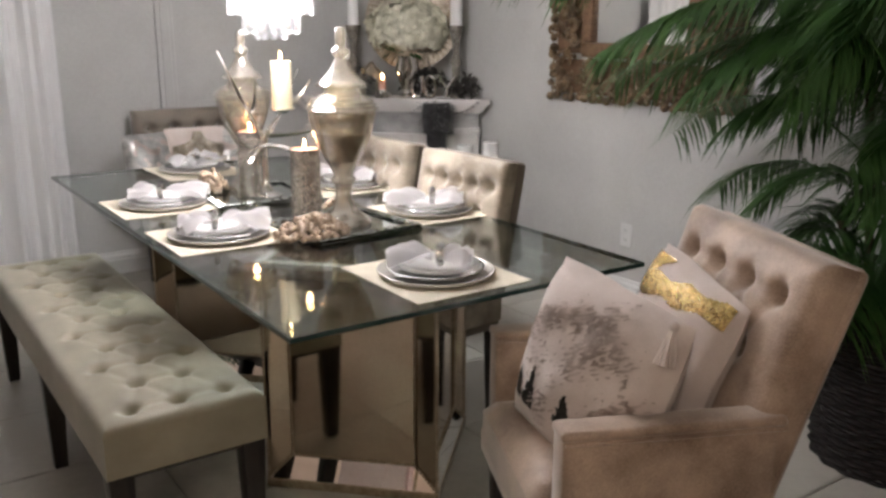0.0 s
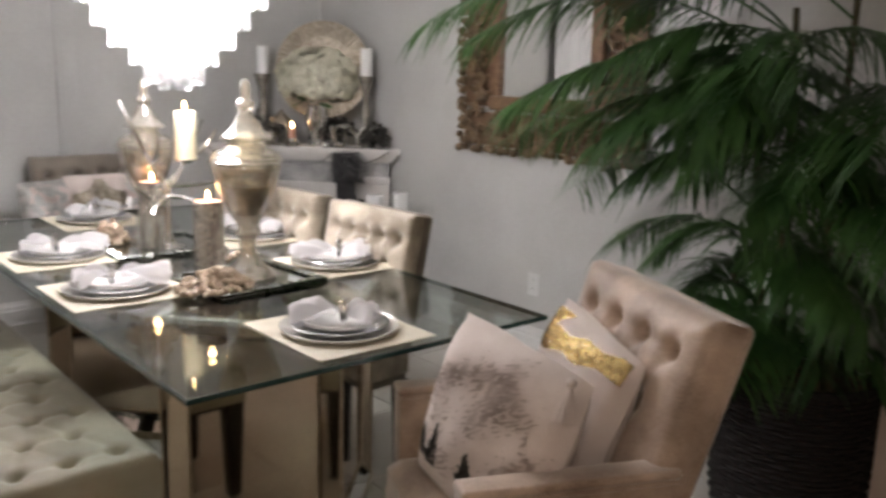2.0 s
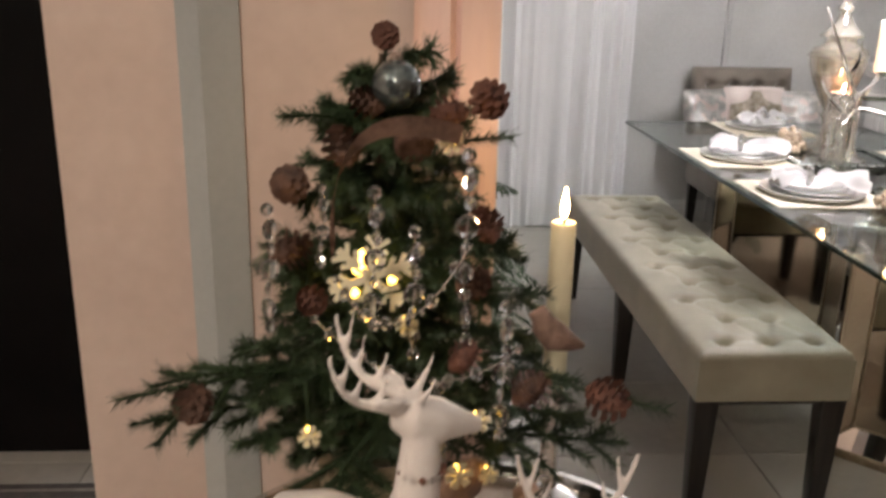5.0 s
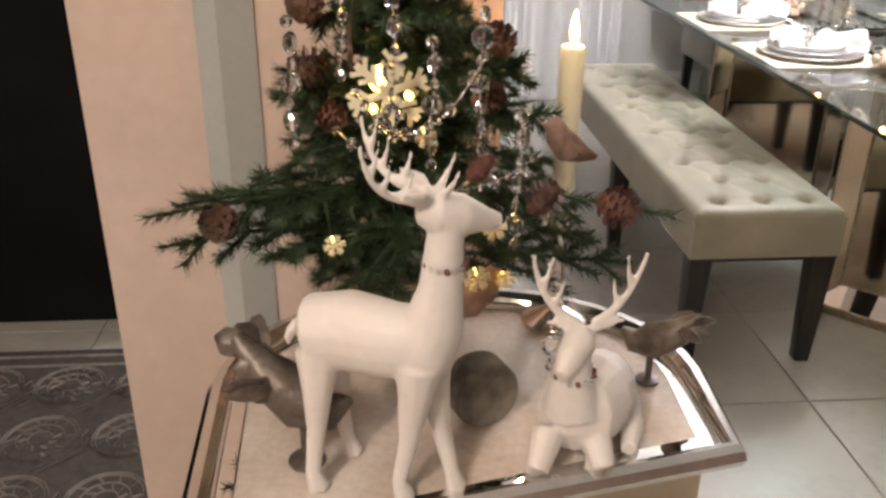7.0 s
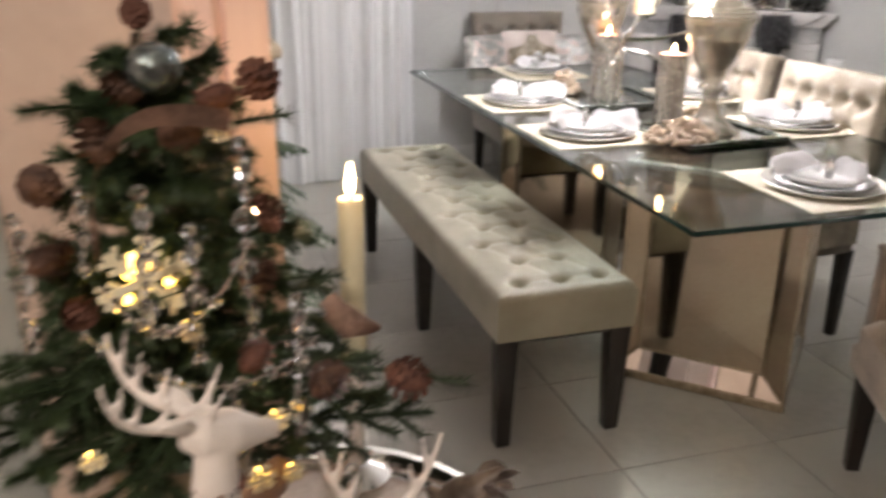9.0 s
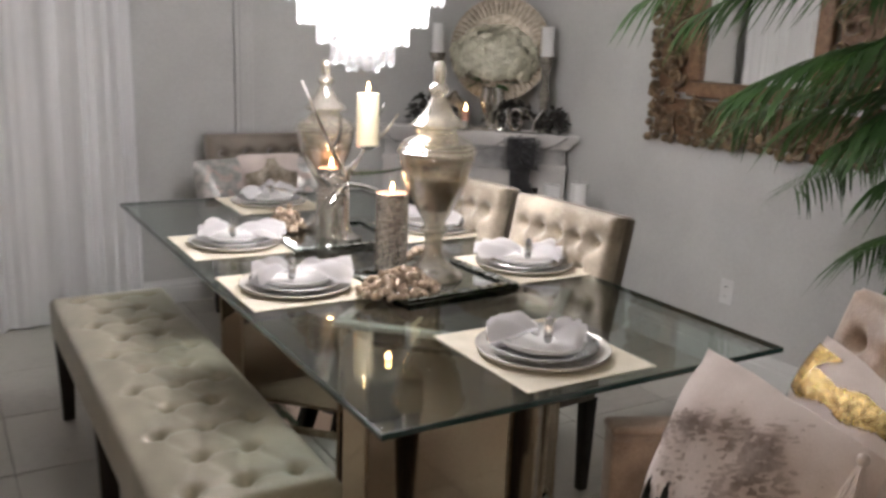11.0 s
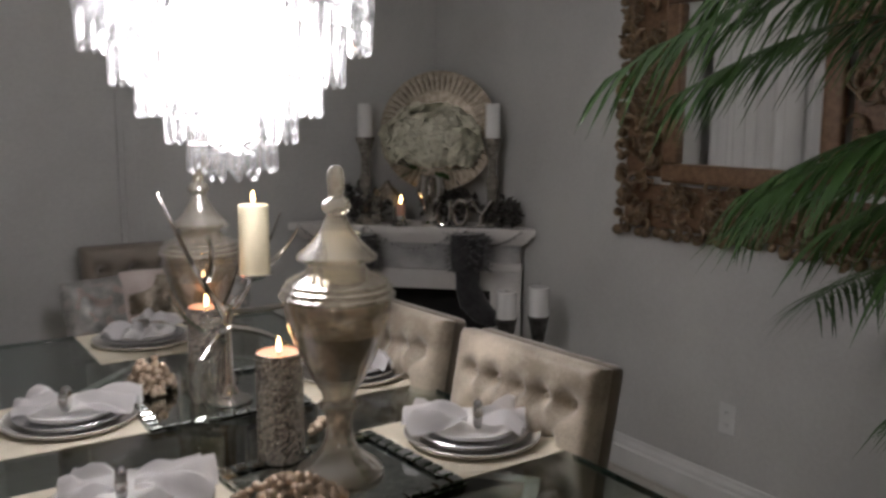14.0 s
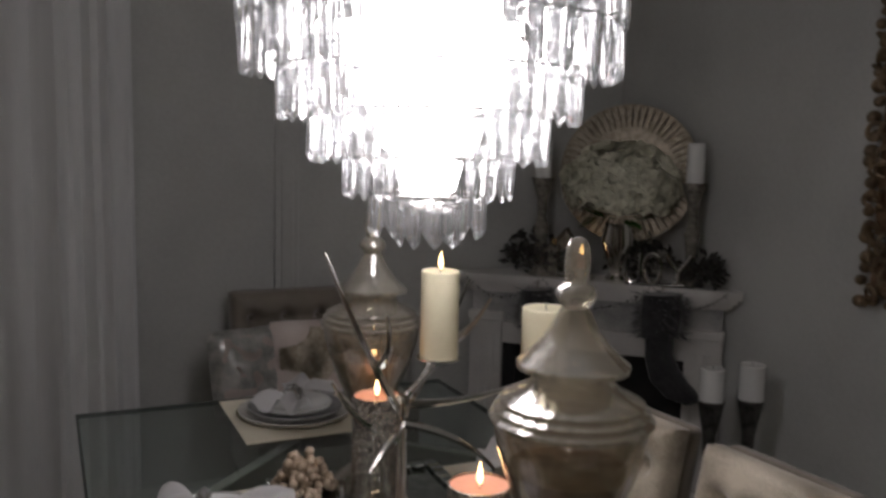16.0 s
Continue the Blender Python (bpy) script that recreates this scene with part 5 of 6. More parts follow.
def frond(base, tip, lift, leaf, n, seed, wide=0.0085):
    rnd = random.Random(seed)
    base, tip = Vector(base), Vector(tip)
    mid = (base + tip) / 2 + Vector((0, 0, lift))
    pts = bez(base, mid, tip, 16)
    bm = B()
    tube(bm, [clampw(p.copy()) for p in pts], [0.0055 - 0.004 * i / 16 for i in range(17)], 5)
    for i in range(n):
        f = 0.22 + 0.78 * i / (n - 1)
        k = min(15, int(f * 16))
        u = f * 16 - k
        c = pts[k].lerp(pts[k + 1], u)
        d = (pts[k + 1] - pts[k]).normalized()
        side = d.cross(Vector((0, 0, 1)))
        side = side.normalized() if side.length > 0.05 else Vector((1, 0, 0))
        for s in (-1, 1):
            ln = leaf * (0.45 + 0.75 * math.sin(math.pi * min(1, 0.18 + 0.72 * f))) * rnd.uniform(0.85, 1.12)
            go = (d * rnd.uniform(0.55, 0.85) + side * s * rnd.uniform(0.65, 0.9) + Vector((0, 0, rnd.uniform(-0.05, 0.18)))).normalized()
            droop = Vector((0, 0, -1)) * ln * rnd.uniform(0.35, 0.8)
            wv = go.cross(Vector((0, 0, 1))).normalized() * wide * rnd.uniform(0.8, 1.2)
            p = [c + go * ln * q + droop * q * q for q in (0, 0.3, 0.65, 1.0)]
            row = []
            for q, ww in zip(p, (0.35, 1.0, 0.8, 0.06)):
                row.append((bm.verts.new(clampw(q - wv * ww)), bm.verts.new(clampw(q + Vector((0, 0, -0.15)) * wide * ww)), bm.verts.new(clampw(q + wv * ww))))
            for a, b in zip(row, row[1:]):
                bm.faces.new((a[0], b[0], b[1], a[1])), bm.faces.new((a[1], b[1], b[2], a[2]))
    return bm


def palm():
    rnd = random.Random(31)
    t = thing("palm_plant", "tall dense green bamboo palm growing in the basket", "plant", pose(0, 0, 0))
    canes = []
    for k in range(8):
        a = k * 2.4
        b = Vector((PX + 0.11 * math.cos(a), PY + 0.11 * math.sin(a), 0.37))
        hgt = (1.9, 1.55, 1.25, 1.7, 1.0, 1.4, 0.8, 1.15)[k]
        top = b + Vector((0.10 * math.cos(a) - 0.04, 0.10 * math.sin(a) + 0.02, hgt - 0.37))
        top.x, top.y = min(top.x, XR - 0.15), max(top.y, YJ + 0.25)
        pts = bez(b, (b + top) / 2 + Vector((0, 0, 0.05)), top, 12)
        part("cane", tube(B(), pts, [0.016 - 0.006 * i / 12 + (0.002 if i % 2 else 0) for i in range(13)], 8), CANE, t)
        canes.append((b, top, pts))
    # chosen reaches towards the table and the room, then a filling crown
    tips = [(1.22, 0.70, 1.62), (1.45, 0.72, 1.58), (1.42, 0.46, 1.36), (1.55, 0.10, 1.30), (2.18, 0.82, 0.98), (1.85, 0.85, 1.22), (1.72, 0.50, 1.26), (1.52, -0.20, 1.36), (1.62, 0.28, 1.22),
            (1.72, 0.18, 1.12), (1.58, -0.45, 1.15), (1.55, -0.72, 1.30), (1.62, -0.80, 1.02), (1.70, 0.70, 1.95), (1.45, 0.35, 1.95),
            (1.40, -0.10, 1.85), (1.75, 0.45, 1.95), (1.95, 0.68, 1.85), (1.60, 0.25, 2.02), (2.10, 0.55, 1.70), (1.88, 0.30, 2.1), (2.2, -0.1, 2.25), (1.95, -0.45, 2.2), (2.38, 0.35, 1.2), (1.9, 0.35, 0.85), (1.72, -0.62, 0.80),
            (1.62, -0.15, 0.62), (1.72, 0.14, 0.60), (1.80, -0.52, 0.58), (2.2, 0.22, 0.68), (1.35, 0.55, 1.78), (1.42, 0.12, 1.48), (1.55, 0.6, 1.35), (1.52, -0.28, 1.45)]
    for q in range(8):
        a = 1.6 + 3.3 * rnd.random()
        rr = rnd.uniform(0.32, 0.72)
        zt = rnd.uniform(0.75, 1.6)
        rr = min(rr, 0.42) if zt < 1.25 else rr
        tips.append((PX + rr * math.cos(a), min(0.85, max(-0.85, PY + 0.1 + rr * math.sin(a))), zt))
    for q in range(20):
        a = rnd.uniform(2.0, 4.6)
        rr = rnd.uniform(0.35, 0.62)
        tips.append((PX + rr * math.cos(a), PY + 0.12 + rr * math.sin(a), rnd.uniform(1.0, 1.5)))
    for q in range(12):
        a = rnd.uniform(1.4, 5.0)
        rr = rnd.uniform(0.28, 0.5)
        tips.append((PX + rr * math.cos(a), max(-0.8, PY + rr * math.sin(a)), rnd.uniform(0.5, 0.8)))
    for k, tip in enumerate(tips):
        tip = Vector(tip)
        best = min(canes, key=lambda c: abs(c[1].z - tip.z - 0.05) + rnd.uniform(0, 0.25))
        f = max(0.15, min(1.0, (tip.z - 0.02 - 0.37) / max(0.2, best[1].z - 0.37)))
        src = best[2][int(f * 12)]
        ln = (tip - src).length
        fr = frond(src, tip, 0.16 + 0.22 * ln, 0.14 + 0.085 * min(1, ln), int(32 + 28 * min(1, ln)), 100 + k, 0.0052)
        part("frond", fr, PALM, t)


palm()

# ---- small tray table with fir tree and ornaments ----
TT = 0.868
SX, SY = -1.115, -0.935


def tray_outline(g=0.0):
    out = [(-1.318 + g, -1.205 + g), (-0.861 - g, -1.108 + g)]
    for i in range(21):
        a = radians(180 * i / 20)
        out.append((-1.092 + (0.234 - g) * math.cos(a), -0.985 + (0.185 - g) * math.sin(a)))
    return out


def tray_table():
    t = thing("console_table", "small curved console table with marble top and metal rim", "table", pose(0, 0, 0))
    part("top", prism(B(), tray_outline(0.012), TT - 0.018, TT), MARBLE2, t, "cream veined marble top", smooth=False)
    o = tray_outline(0)
    bm = B()
    tube(bm, [(x, y, TT + 0.004) for x, y in o + [o[0]]], 0.011, 8)
    part("rim", bm, SILVER, t, "polished metal gallery rim")
    # bevelled mirror border inside the rim
    a, b = tray_outline(0.014), tray_outline(0.027)
    bm = B()
    va, vb = [bm.verts.new((x, y, TT + 0.001)) for x, y in a], [bm.verts.new((x, y, TT + 0.0025)) for x, y in b]
    for i in range(len(a)):
        k = (i + 1) % len(a)
        bm.faces.new((va[i], va[k], vb[k], vb[i]))
    part("mirror_border", bm, MIRROR, t, "bevelled mirror border", smooth=False)
    bm = prism(B(), tray_outline(0.02), TT - 0.075, TT - 0.019)
    part("apron", bm, BRONZE, t, "antiqued mirror apron", smooth=False)
    for x, y in ((-1.28, -1.16), (-0.90, -1.08), (-0.93, -0.88), (-1.25, -0.88)):
        part("leg", tube(B(), [(x, y, 0), (x, y, TT - 0.076)], [0.008, 0.011], 8), BEAD, t)
    part("shelf", prism(B(), tray_outline(0.03), 0.18, 0.192), BRONZE, t, smooth=False)


tray_table()


def fir_branch(pts, rnd, dens=1.9, nl=0.0145):
    bm = B()
    tube(bm, pts, [0.0032 - 0.0022 * i / (len(pts) - 1) for i in range(len(pts))], 5)
    ln = sum((b - a).length for a, b in zip(pts, pts[1:]))
    n = int(ln * 1500 * dens)
    for k in range(n):
        f = 0.04 + 0.96 * k / n
        x = f * (len(pts) - 1)
        i = min(len(pts) - 2, int(x))
        c = pts[i].lerp(pts[i + 1], x - i)
        d = (pts[i + 1] - pts[i]).normalized()
        o = d.orthogonal().normalized()
        o = (Matrix.Rotation(rnd.uniform(0, 6.283), 3, d) @ o)
        go = (d * 0.55 + o * 0.8).normalized() * nl * rnd.uniform(0.7, 1.15)
        w = go.cross(d).normalized() * 0.0009
        bm.faces.new([bm.verts.new(c - w), bm.verts.new(c + w), bm.verts.new(c + go)])
    return bm


TREE = Vector((-1.15, -0.885, TT))


def fir_tree():
    rnd = random.Random(77)
    t = thing("christmas_tree", "small decorated fir tree on the console table", "tree", pose(*TREE))
    part("pot", lathe(B(), [(0.055, 0.0005), (0.058, 0.004), (0.066, 0.085), (0.064, 0.095), (0.05, 0.09)], 24), STONE, t, "wrapped sand coloured pot")
    part("trunk", tube(B(), [(0, 0, 0.08), (0.004, 0.0, 0.25), (-0.003, 0.002, 0.39), (0, 0, 0.465)], [0.011, 0.009, 0.006, 0.003], 8), BARK, t)
    n = 70
    for k in range(n):
        f = (k + 0.5) / n
        z = 0.10 + 0.345 * f
        reach = 0.045 + 0.185 * (1 - f) ** 0.85 * rnd.uniform(0.78, 1.12)
        a = k * 2.39996 + rnd.uniform(-0.3, 0.3)
        d = Vector((math.cos(a), math.sin(a), 0))
        if d.y > 0:
            reach *= 1 - 0.42 * d.y
        if d.x < 0 and f > 0.3:
            reach *= 1 + 0.24 * d.x
        b = Vector((0, 0, z))
        tip = b + d * reach + Vector((0, 0, rnd.uniform(-0.02, 0.035)))
        mid = (b + tip) / 2 + Vector((rnd.uniform(-0.02, 0.02), rnd.uniform(-0.02, 0.02), rnd.uniform(-0.02, 0.045)))
        pts = bez(b, mid, tip, 6)
        bm = fir_branch(pts, rnd)
        for s in (-1, 1):
            for q in (1, 2, 3, 4, 5):
                c = pts[q]
                sd = Vector((-d.y, d.x, 0)) * s
                e = c + (d * 0.8 + sd * 0.8).normalized() * reach * 0.36 * (1.25 - q / 6) + Vector((0, 0, rnd.uniform(-0.02, 0.01)))
                tmp = fir_branch(bez(c, (c + e) / 2, e, 3), rnd)
                me = bpy.data.meshes.new("t")
                tmp.to_mesh(me)
                tmp.free()
                bm.from_mesh(me)
                bpy.data.meshes.remove(me)
        part("branch", bm, NEEDLE, t, smooth=False)
    # long low twigs
    for tip in ((-0.215, -0.12, 0.195), (0.225, -0.165, 0.205), (-0.05, -0.20, 0.10), (0.12, 0.02, 0.39), (-0.08, -0.07, 0.42)):
        pts = bez((0, 0, tip[2] - 0.02), (tip[0] / 2, tip[1] / 2, tip[2]), tip, 7)
        part("branch", fir_branch(pts, rnd, 1.7), NEEDLE, t, smooth=False)
    tip = fir_branch(bez((0, 0, 0.41), (0.0, 0, 0.445), (0.004, 0, 0.482), 4), rnd, 1.4)
    part("leader", tip, NEEDLE, t, smooth=False)


fir_tree()


def pine_cone(m, s, material=CONE, label="brown open pine cone hung in the fir tree"):
    t = B()
    lathe(t, [(0.002, -0.5 * s), (0.22 * s, -0.35 * s), (0.30 * s, -0.1 * s), (0.22 * s, 0.25 * s), (0.02 * s, 0.5 * s)], 10)
    for k in range(46):
        f = k / 46
        a = k * 2.4
        r = s * (0.36 * math.sin(math.pi * (0.12 + 0.8 * f)) + 0.03)
        z = s * (-0.45 + 0.9 * f)
        d = Vector((math.cos(a), math.sin(a), 0))
        e = Vector((-d.y, d.x, 0)) * s * 0.11
        c = d * r * 0.6 + Vector((0, 0, z))
        o = d * r * 1.15 + Vector((0, 0, z + s * 0.05))
        vs = [t.verts.new(c - e * 0.6), t.verts.new(o - e), t.verts.new(o + d * s * 0.05 + Vector((0, 0, s * 0.03))), t.verts.new(o + e), t.verts.new(c + e * 0.6)]
        t.faces.new(vs)
    return tagged(part("pine_cone", t, material, m=m, smooth=False), label, "pine cone", "pine cones")


def tree_at(x, y, z):
    return TREE + Vector((x, y, z * 0.94))


for k, (x, y, z, s, c) in enumerate(((-0.165, -0.095, 0.19, 0.038, CONE), (0.185, -0.155, 0.225, 0.04, RUST), (0.12, -0.16, 0.235, 0.036, CONE), (-0.12, -0.09, 0.335, 0.038, CONE), (-0.125, -0.06, 0.385, 0.036, CONE), (-0.05, -0.09, 0.425, 0.036, CONE),
                                     (-0.02, -0.04, 0.455, 0.032, CONE), (0.065, -0.06, 0.45, 0.034, RUST), (0.105, -0.05, 0.46, 0.038, RUST), (0.003, 0.0, 0.511, 0.027, RUST), (-0.09, -0.12, 0.30, 0.028, RUST), (0.075, -0.16, 0.265, 0.03, RUST),
                                     (0.085, -0.12, 0.315, 0.032, CONE), (0.03, -0.07, 0.425, 0.036, CONE), (0.10, -0.10, 0.36, 0.032, RUST))):
    lab = "rust coloured dried pod hung in the fir tree" if c is RUST else "brown open pine cone hung in the fir tree"
    pine_cone(Matrix.Translation(tree_at(x * (0.97 if z < 0.25 else 0.62 if x < 0 else 0.85), y, z)) @ pose(0, 0, 0, 70 + 30 * math.sin(k * 2.1), 25 * math.cos(k), 40 * k), s, c, lab)

t = thing("glass_bauble", "iridescent grey glass ball near the top of the fir tree", "ornament", Matrix.Translation(tree_at(0.012, -0.045, 0.472)))
part("ball", ball(B(), (0, 0, 0), 0.021, 20, 14), BLUEGREY, t)
part("cap", lathe(B(), [(0.005, 0.0195), (0.0055, 0.025), (0.002, 0.026)], 10), SILVER, t)


def snowflake(m, r, label):
    t = thing("snowflake_light", label, "fairy light", m, "snowflake lights")
    bm = B()
    for k in range(6):
        q = pose(0, 0, 0, 0, 60 * k, 0)
        box(bm, -r * 0.09, r * 0.09, -0.0015, 0.0015, 0, r, m=q)
        for z in (0.45, 0.72):
            for s in (-1, 1):
                box(bm, -r * 0.06, r * 0.06, -0.0013, 0.0013, 0, r * 0.36, m=q @ pose(0, 0, r * z, 0, 50 * s, 0))
    part("flake", bm, WAX, t, "pale cut-out flake", smooth=False)
    part("led", ball(B(), (-r * 0.25, 0.006, r * 0.2), r * 0.24, 10, 8), FAIRY, t, "warm glowing light behind the flake")
    for k in range(3):
        a = k * 2.1
        part("led", ball(B(), (r * 0.55 * math.cos(a), 0.006, r * 0.55 * math.sin(a)), r * 0.12, 8, 6), FAIRY, t)


snowflake(Matrix.Translation((-1.159, -0.981 - 0.02, 1.168)) @ pose(0, 0, 0, -6, 12, 4), 0.034, "glowing snowflake light on the fir tree")
for x, y, z, r in ((0.02, -0.15, 0.29, 0.009), (0.075, -0.175, 0.215, 0.010), (0.06, -0.19, 0.175, 0.011), (-0.055, -0.17, 0.20, 0.009), (0.055, -0.09, 0.43, 0.010), (0.085, -0.175, 0.165, 0.008)):
    snowflake(Matrix.Translation(tree_at(x, y, z)) @ pose(0, 0, 0, 0, 20, 10), r, "tiny warm fairy light in the fir tree")


def crystal_strand(pts, r, label):
    t = thing("crystal_garland", label, "garland", pose(*pts[0]), "crystal garlands")
    o = Vector(pts[0])
    bm = tube(B(), [Vector(p) - o for p in pts], 0.0006, 4)
    part("wire", bm, SILVER, t)
    me = None
    for k, p in enumerate(pts):
        m = Matrix.Translation(Vector(p) - o) @ Matrix.Rotation(k * 1.1, 4, "Z") @ Matrix.Scale(1.0 if k % 2 else 0.6, 4)
        if me is None:
            ob = part("bead", ball(B(), (0, 0, 0), r, 7, 5, (1, 0.55, 1)), CRYSTAL, t, "faceted crystal bead", smooth=False, m=m)
            me = ob.data
        else:
            ob = new("bead", me)
            ob.parent, ob.matrix_basis = t, m


def hang(x, y, z, n, r):
    crystal_strand([tuple(tree_at(x + 0.002 * math.sin(i), y, z - i * r * 1.45)) for i in range(int(n * 1.3))], r * 0.75, "hanging strand of faceted crystal beads on the fir tree")


hang(-0.005, -0.145, 0.40, 6, 0.0128)
hang(0.025, -0.15, 0.37, 6, 0.0121)
hang(0.065, -0.14, 0.43, 7, 0.0135)
hang(0.045, -0.165, 0.24, 5, 0.0121)
hang(-0.085, -0.14, 0.385, 6, 0.0115)
hang(-0.055, -0.19, 0.125, 5, 0.0115)
hang(0.095, -0.16, 0.31, 6, 0.0135)
hang(0.13, -0.17, 0.155, 4, 0.0142)
hang(-0.045, -0.13, 0.40, 5, 0.0085)
crystal_strand([tuple(tree_at(*p)) for p in bez((-0.05, -0.16, 0.30), (0.03, -0.19, 0.22), (0.105, -0.165, 0.275), 14)], 0.006, "swag of small crystal beads across the fir tree")
crystal_strand([tuple(tree_at(*p)) for p in bez((-0.035, -0.15, 0.33), (0.01, -0.17, 0.25), (0.065, -0.16, 0.36), 12)], 0.006, "swag of small crystal beads across the fir tree")
# bead swags along the edge of the mantel shelf
for x0, x1, dip in ((-0.56, -0.22, 0.09), (-0.20, 0.25, 0.10), (0.27, 0.56, 0.07)):
    crystal_strand([tuple(FP @ p) for p in bez((x0, -0.008, 0.972), ((x0 + x1) / 2, -0.014, 0.972 - 2 * dip), (x1, -0.008, 0.972), 26)], 0.0085, "silver bead swag hung along the mantel shelf")
# grey ribbon looped over the tree
t = B()
rows = [(p + Vector((0, 0, 0)), p + Vector((0.004, -0.004, 0.016))) for p in bez(tree_at(-0.04, -0.11, 0.33), tree_at(-0.05, -0.12, 0.47), tree_at(0.06, -0.10, 0.43), 12)]
vs = [(t.verts.new(a), t.verts.new(b)) for a, b in rows]
for a, b in zip(vs, vs[1:]):
    t.faces.new((a[0], b[0], b[1], a[1]))
bmesh.ops.solidify(t, geom=t.faces[:], thickness=0.0012)
tagged(part("ribbon", t, BIRD), "brown mesh ribbon looped over the fir tree", "ribbon")


def blended(ob, voxel=0.0021):
    """Melts the limbs of a figurine into one smooth cast body."""
    rm = ob.modifiers.new("melt", "REMESH")
    rm.mode, rm.voxel_size, rm.use_smooth_shade = "VOXEL", voxel, True
    sm = ob.modifiers.new("ease", "SMOOTH")
    sm.factor, sm.iterations = 0.5, 4
    return ob


def deer_standing():
    """A ceramic stag, head turned up, antlers with upright tines."""
    bm = B()
    q = Vector((-1.155, -1.105, TT))
    P = lambda x, y, z: q + Vector((x, y, z))
    tube(bm, [P(-0.062, 0.03, 0.118), P(-0.055, 0.028, 0.122), P(-0.03, 0.02, 0.125), P(0.0, 0.008, 0.122), P(0.022, 0.0, 0.125), P(0.033, -0.004, 0.135)], [0.010, 0.027, 0.030, 0.028, 0.027, 0.015], 16)
    tube(bm, [P(0.016, 0.0, 0.115), P(0.026, -0.004, 0.14), P(0.030, -0.006, 0.170), P(0.032, -0.005, 0.200), P(0.033, -0.004, 0.215)], [0.026, 0.021, 0.0145, 0.0125, 0.011], 14)
    tube(bm, [P(0.014, -0.004, 0.222), P(0.026, -0.003, 0.222), P(0.042, 0.002, 0.217), P(0.058, 0.008, 0.212), P(0.068, 0.012, 0.209)], [0.007, 0.0155, 0.0145, 0.0085, 0.0055], 12)
    for s in (-1, 1):
        ear = bez(P(0.022, s * 0.010, 0.230), P(0.014, s * 0.022, 0.240), P(0.004, s * 0.028, 0.244), 5)
        tube(bm, ear, [0.004, 0.0065, 0.008, 0.006, 0.0035, 0.002], 8, 0.5)
        main = bez(P(0.022, s * 0.006, 0.232), P(-0.022, s * 0.030, 0.236), P(-0.026, s * 0.034, 0.290), 9)
        tube(bm, main, [0.0052 - 0.0030 * i / 9 for i in range(10)], 7)
        for i, hgt in ((2, 0.026), (4, 0.030), (6, 0.034)):
            tube(bm, bez(main[i], main[i] + Vector((0.006, 0, hgt * 0.4)), main[i] + Vector((0.008, s * 0.003, hgt)), 4), [0.0036, 0.0034, 0.0026, 0.0018, 0.0016], 6)
        tube(bm, bez(P(0.028, s * 0.006, 0.232), P(0.034, s * 0.016, 0.240), P(0.040, s * 0.018, 0.262), 5), [0.0040, 0.0036, 0.003, 0.0025, 0.0018, 0.0016], 6)
    for x, y, fx, fy in ((0.016, -0.012, 0.002, -0.020), (0.024, 0.012, 0.040, -0.010), (-0.052, 0.016, -0.060, -0.004), (-0.046, 0.040, -0.036, 0.040)):
        tube(bm, [P(x, y, 0.112), P(x * 0.8 + fx * 0.2, y * 0.7 + fy * 0.3, 0.085), P((x + fx) / 2, (y + fy) / 2, 0.05), P(fx, fy, 0.016), P(fx + 0.004, fy, 0.0)], [0.017, 0.012, 0.0075, 0.0058, 0.0085], 10)
    tube(bm, bez(P(-0.060, 0.030, 0.128), P(-0.074, 0.034, 0.122), P(-0.074, 0.035, 0.106), 4), [0.005, 0.006, 0.005, 0.004, 0.002], 6)
    for v in bm.verts:
        d = v.co - q
        if d.z > 0.235:
            d.z, d.x = 0.235 + (d.z - 0.235) * 0.72, d.x if d.x > 0 else d.x * 0.7
        v.co = q + Vector((d.x * 1.13 - 0.004, d.y - 0.016 - 0.10 * d.z, d.z * 1.144))
    return tagged(blended(part("deer_figurine", bm, PLASTER)), "standing white ceramic stag figurine on the console table", "figurine", "deer figurines")


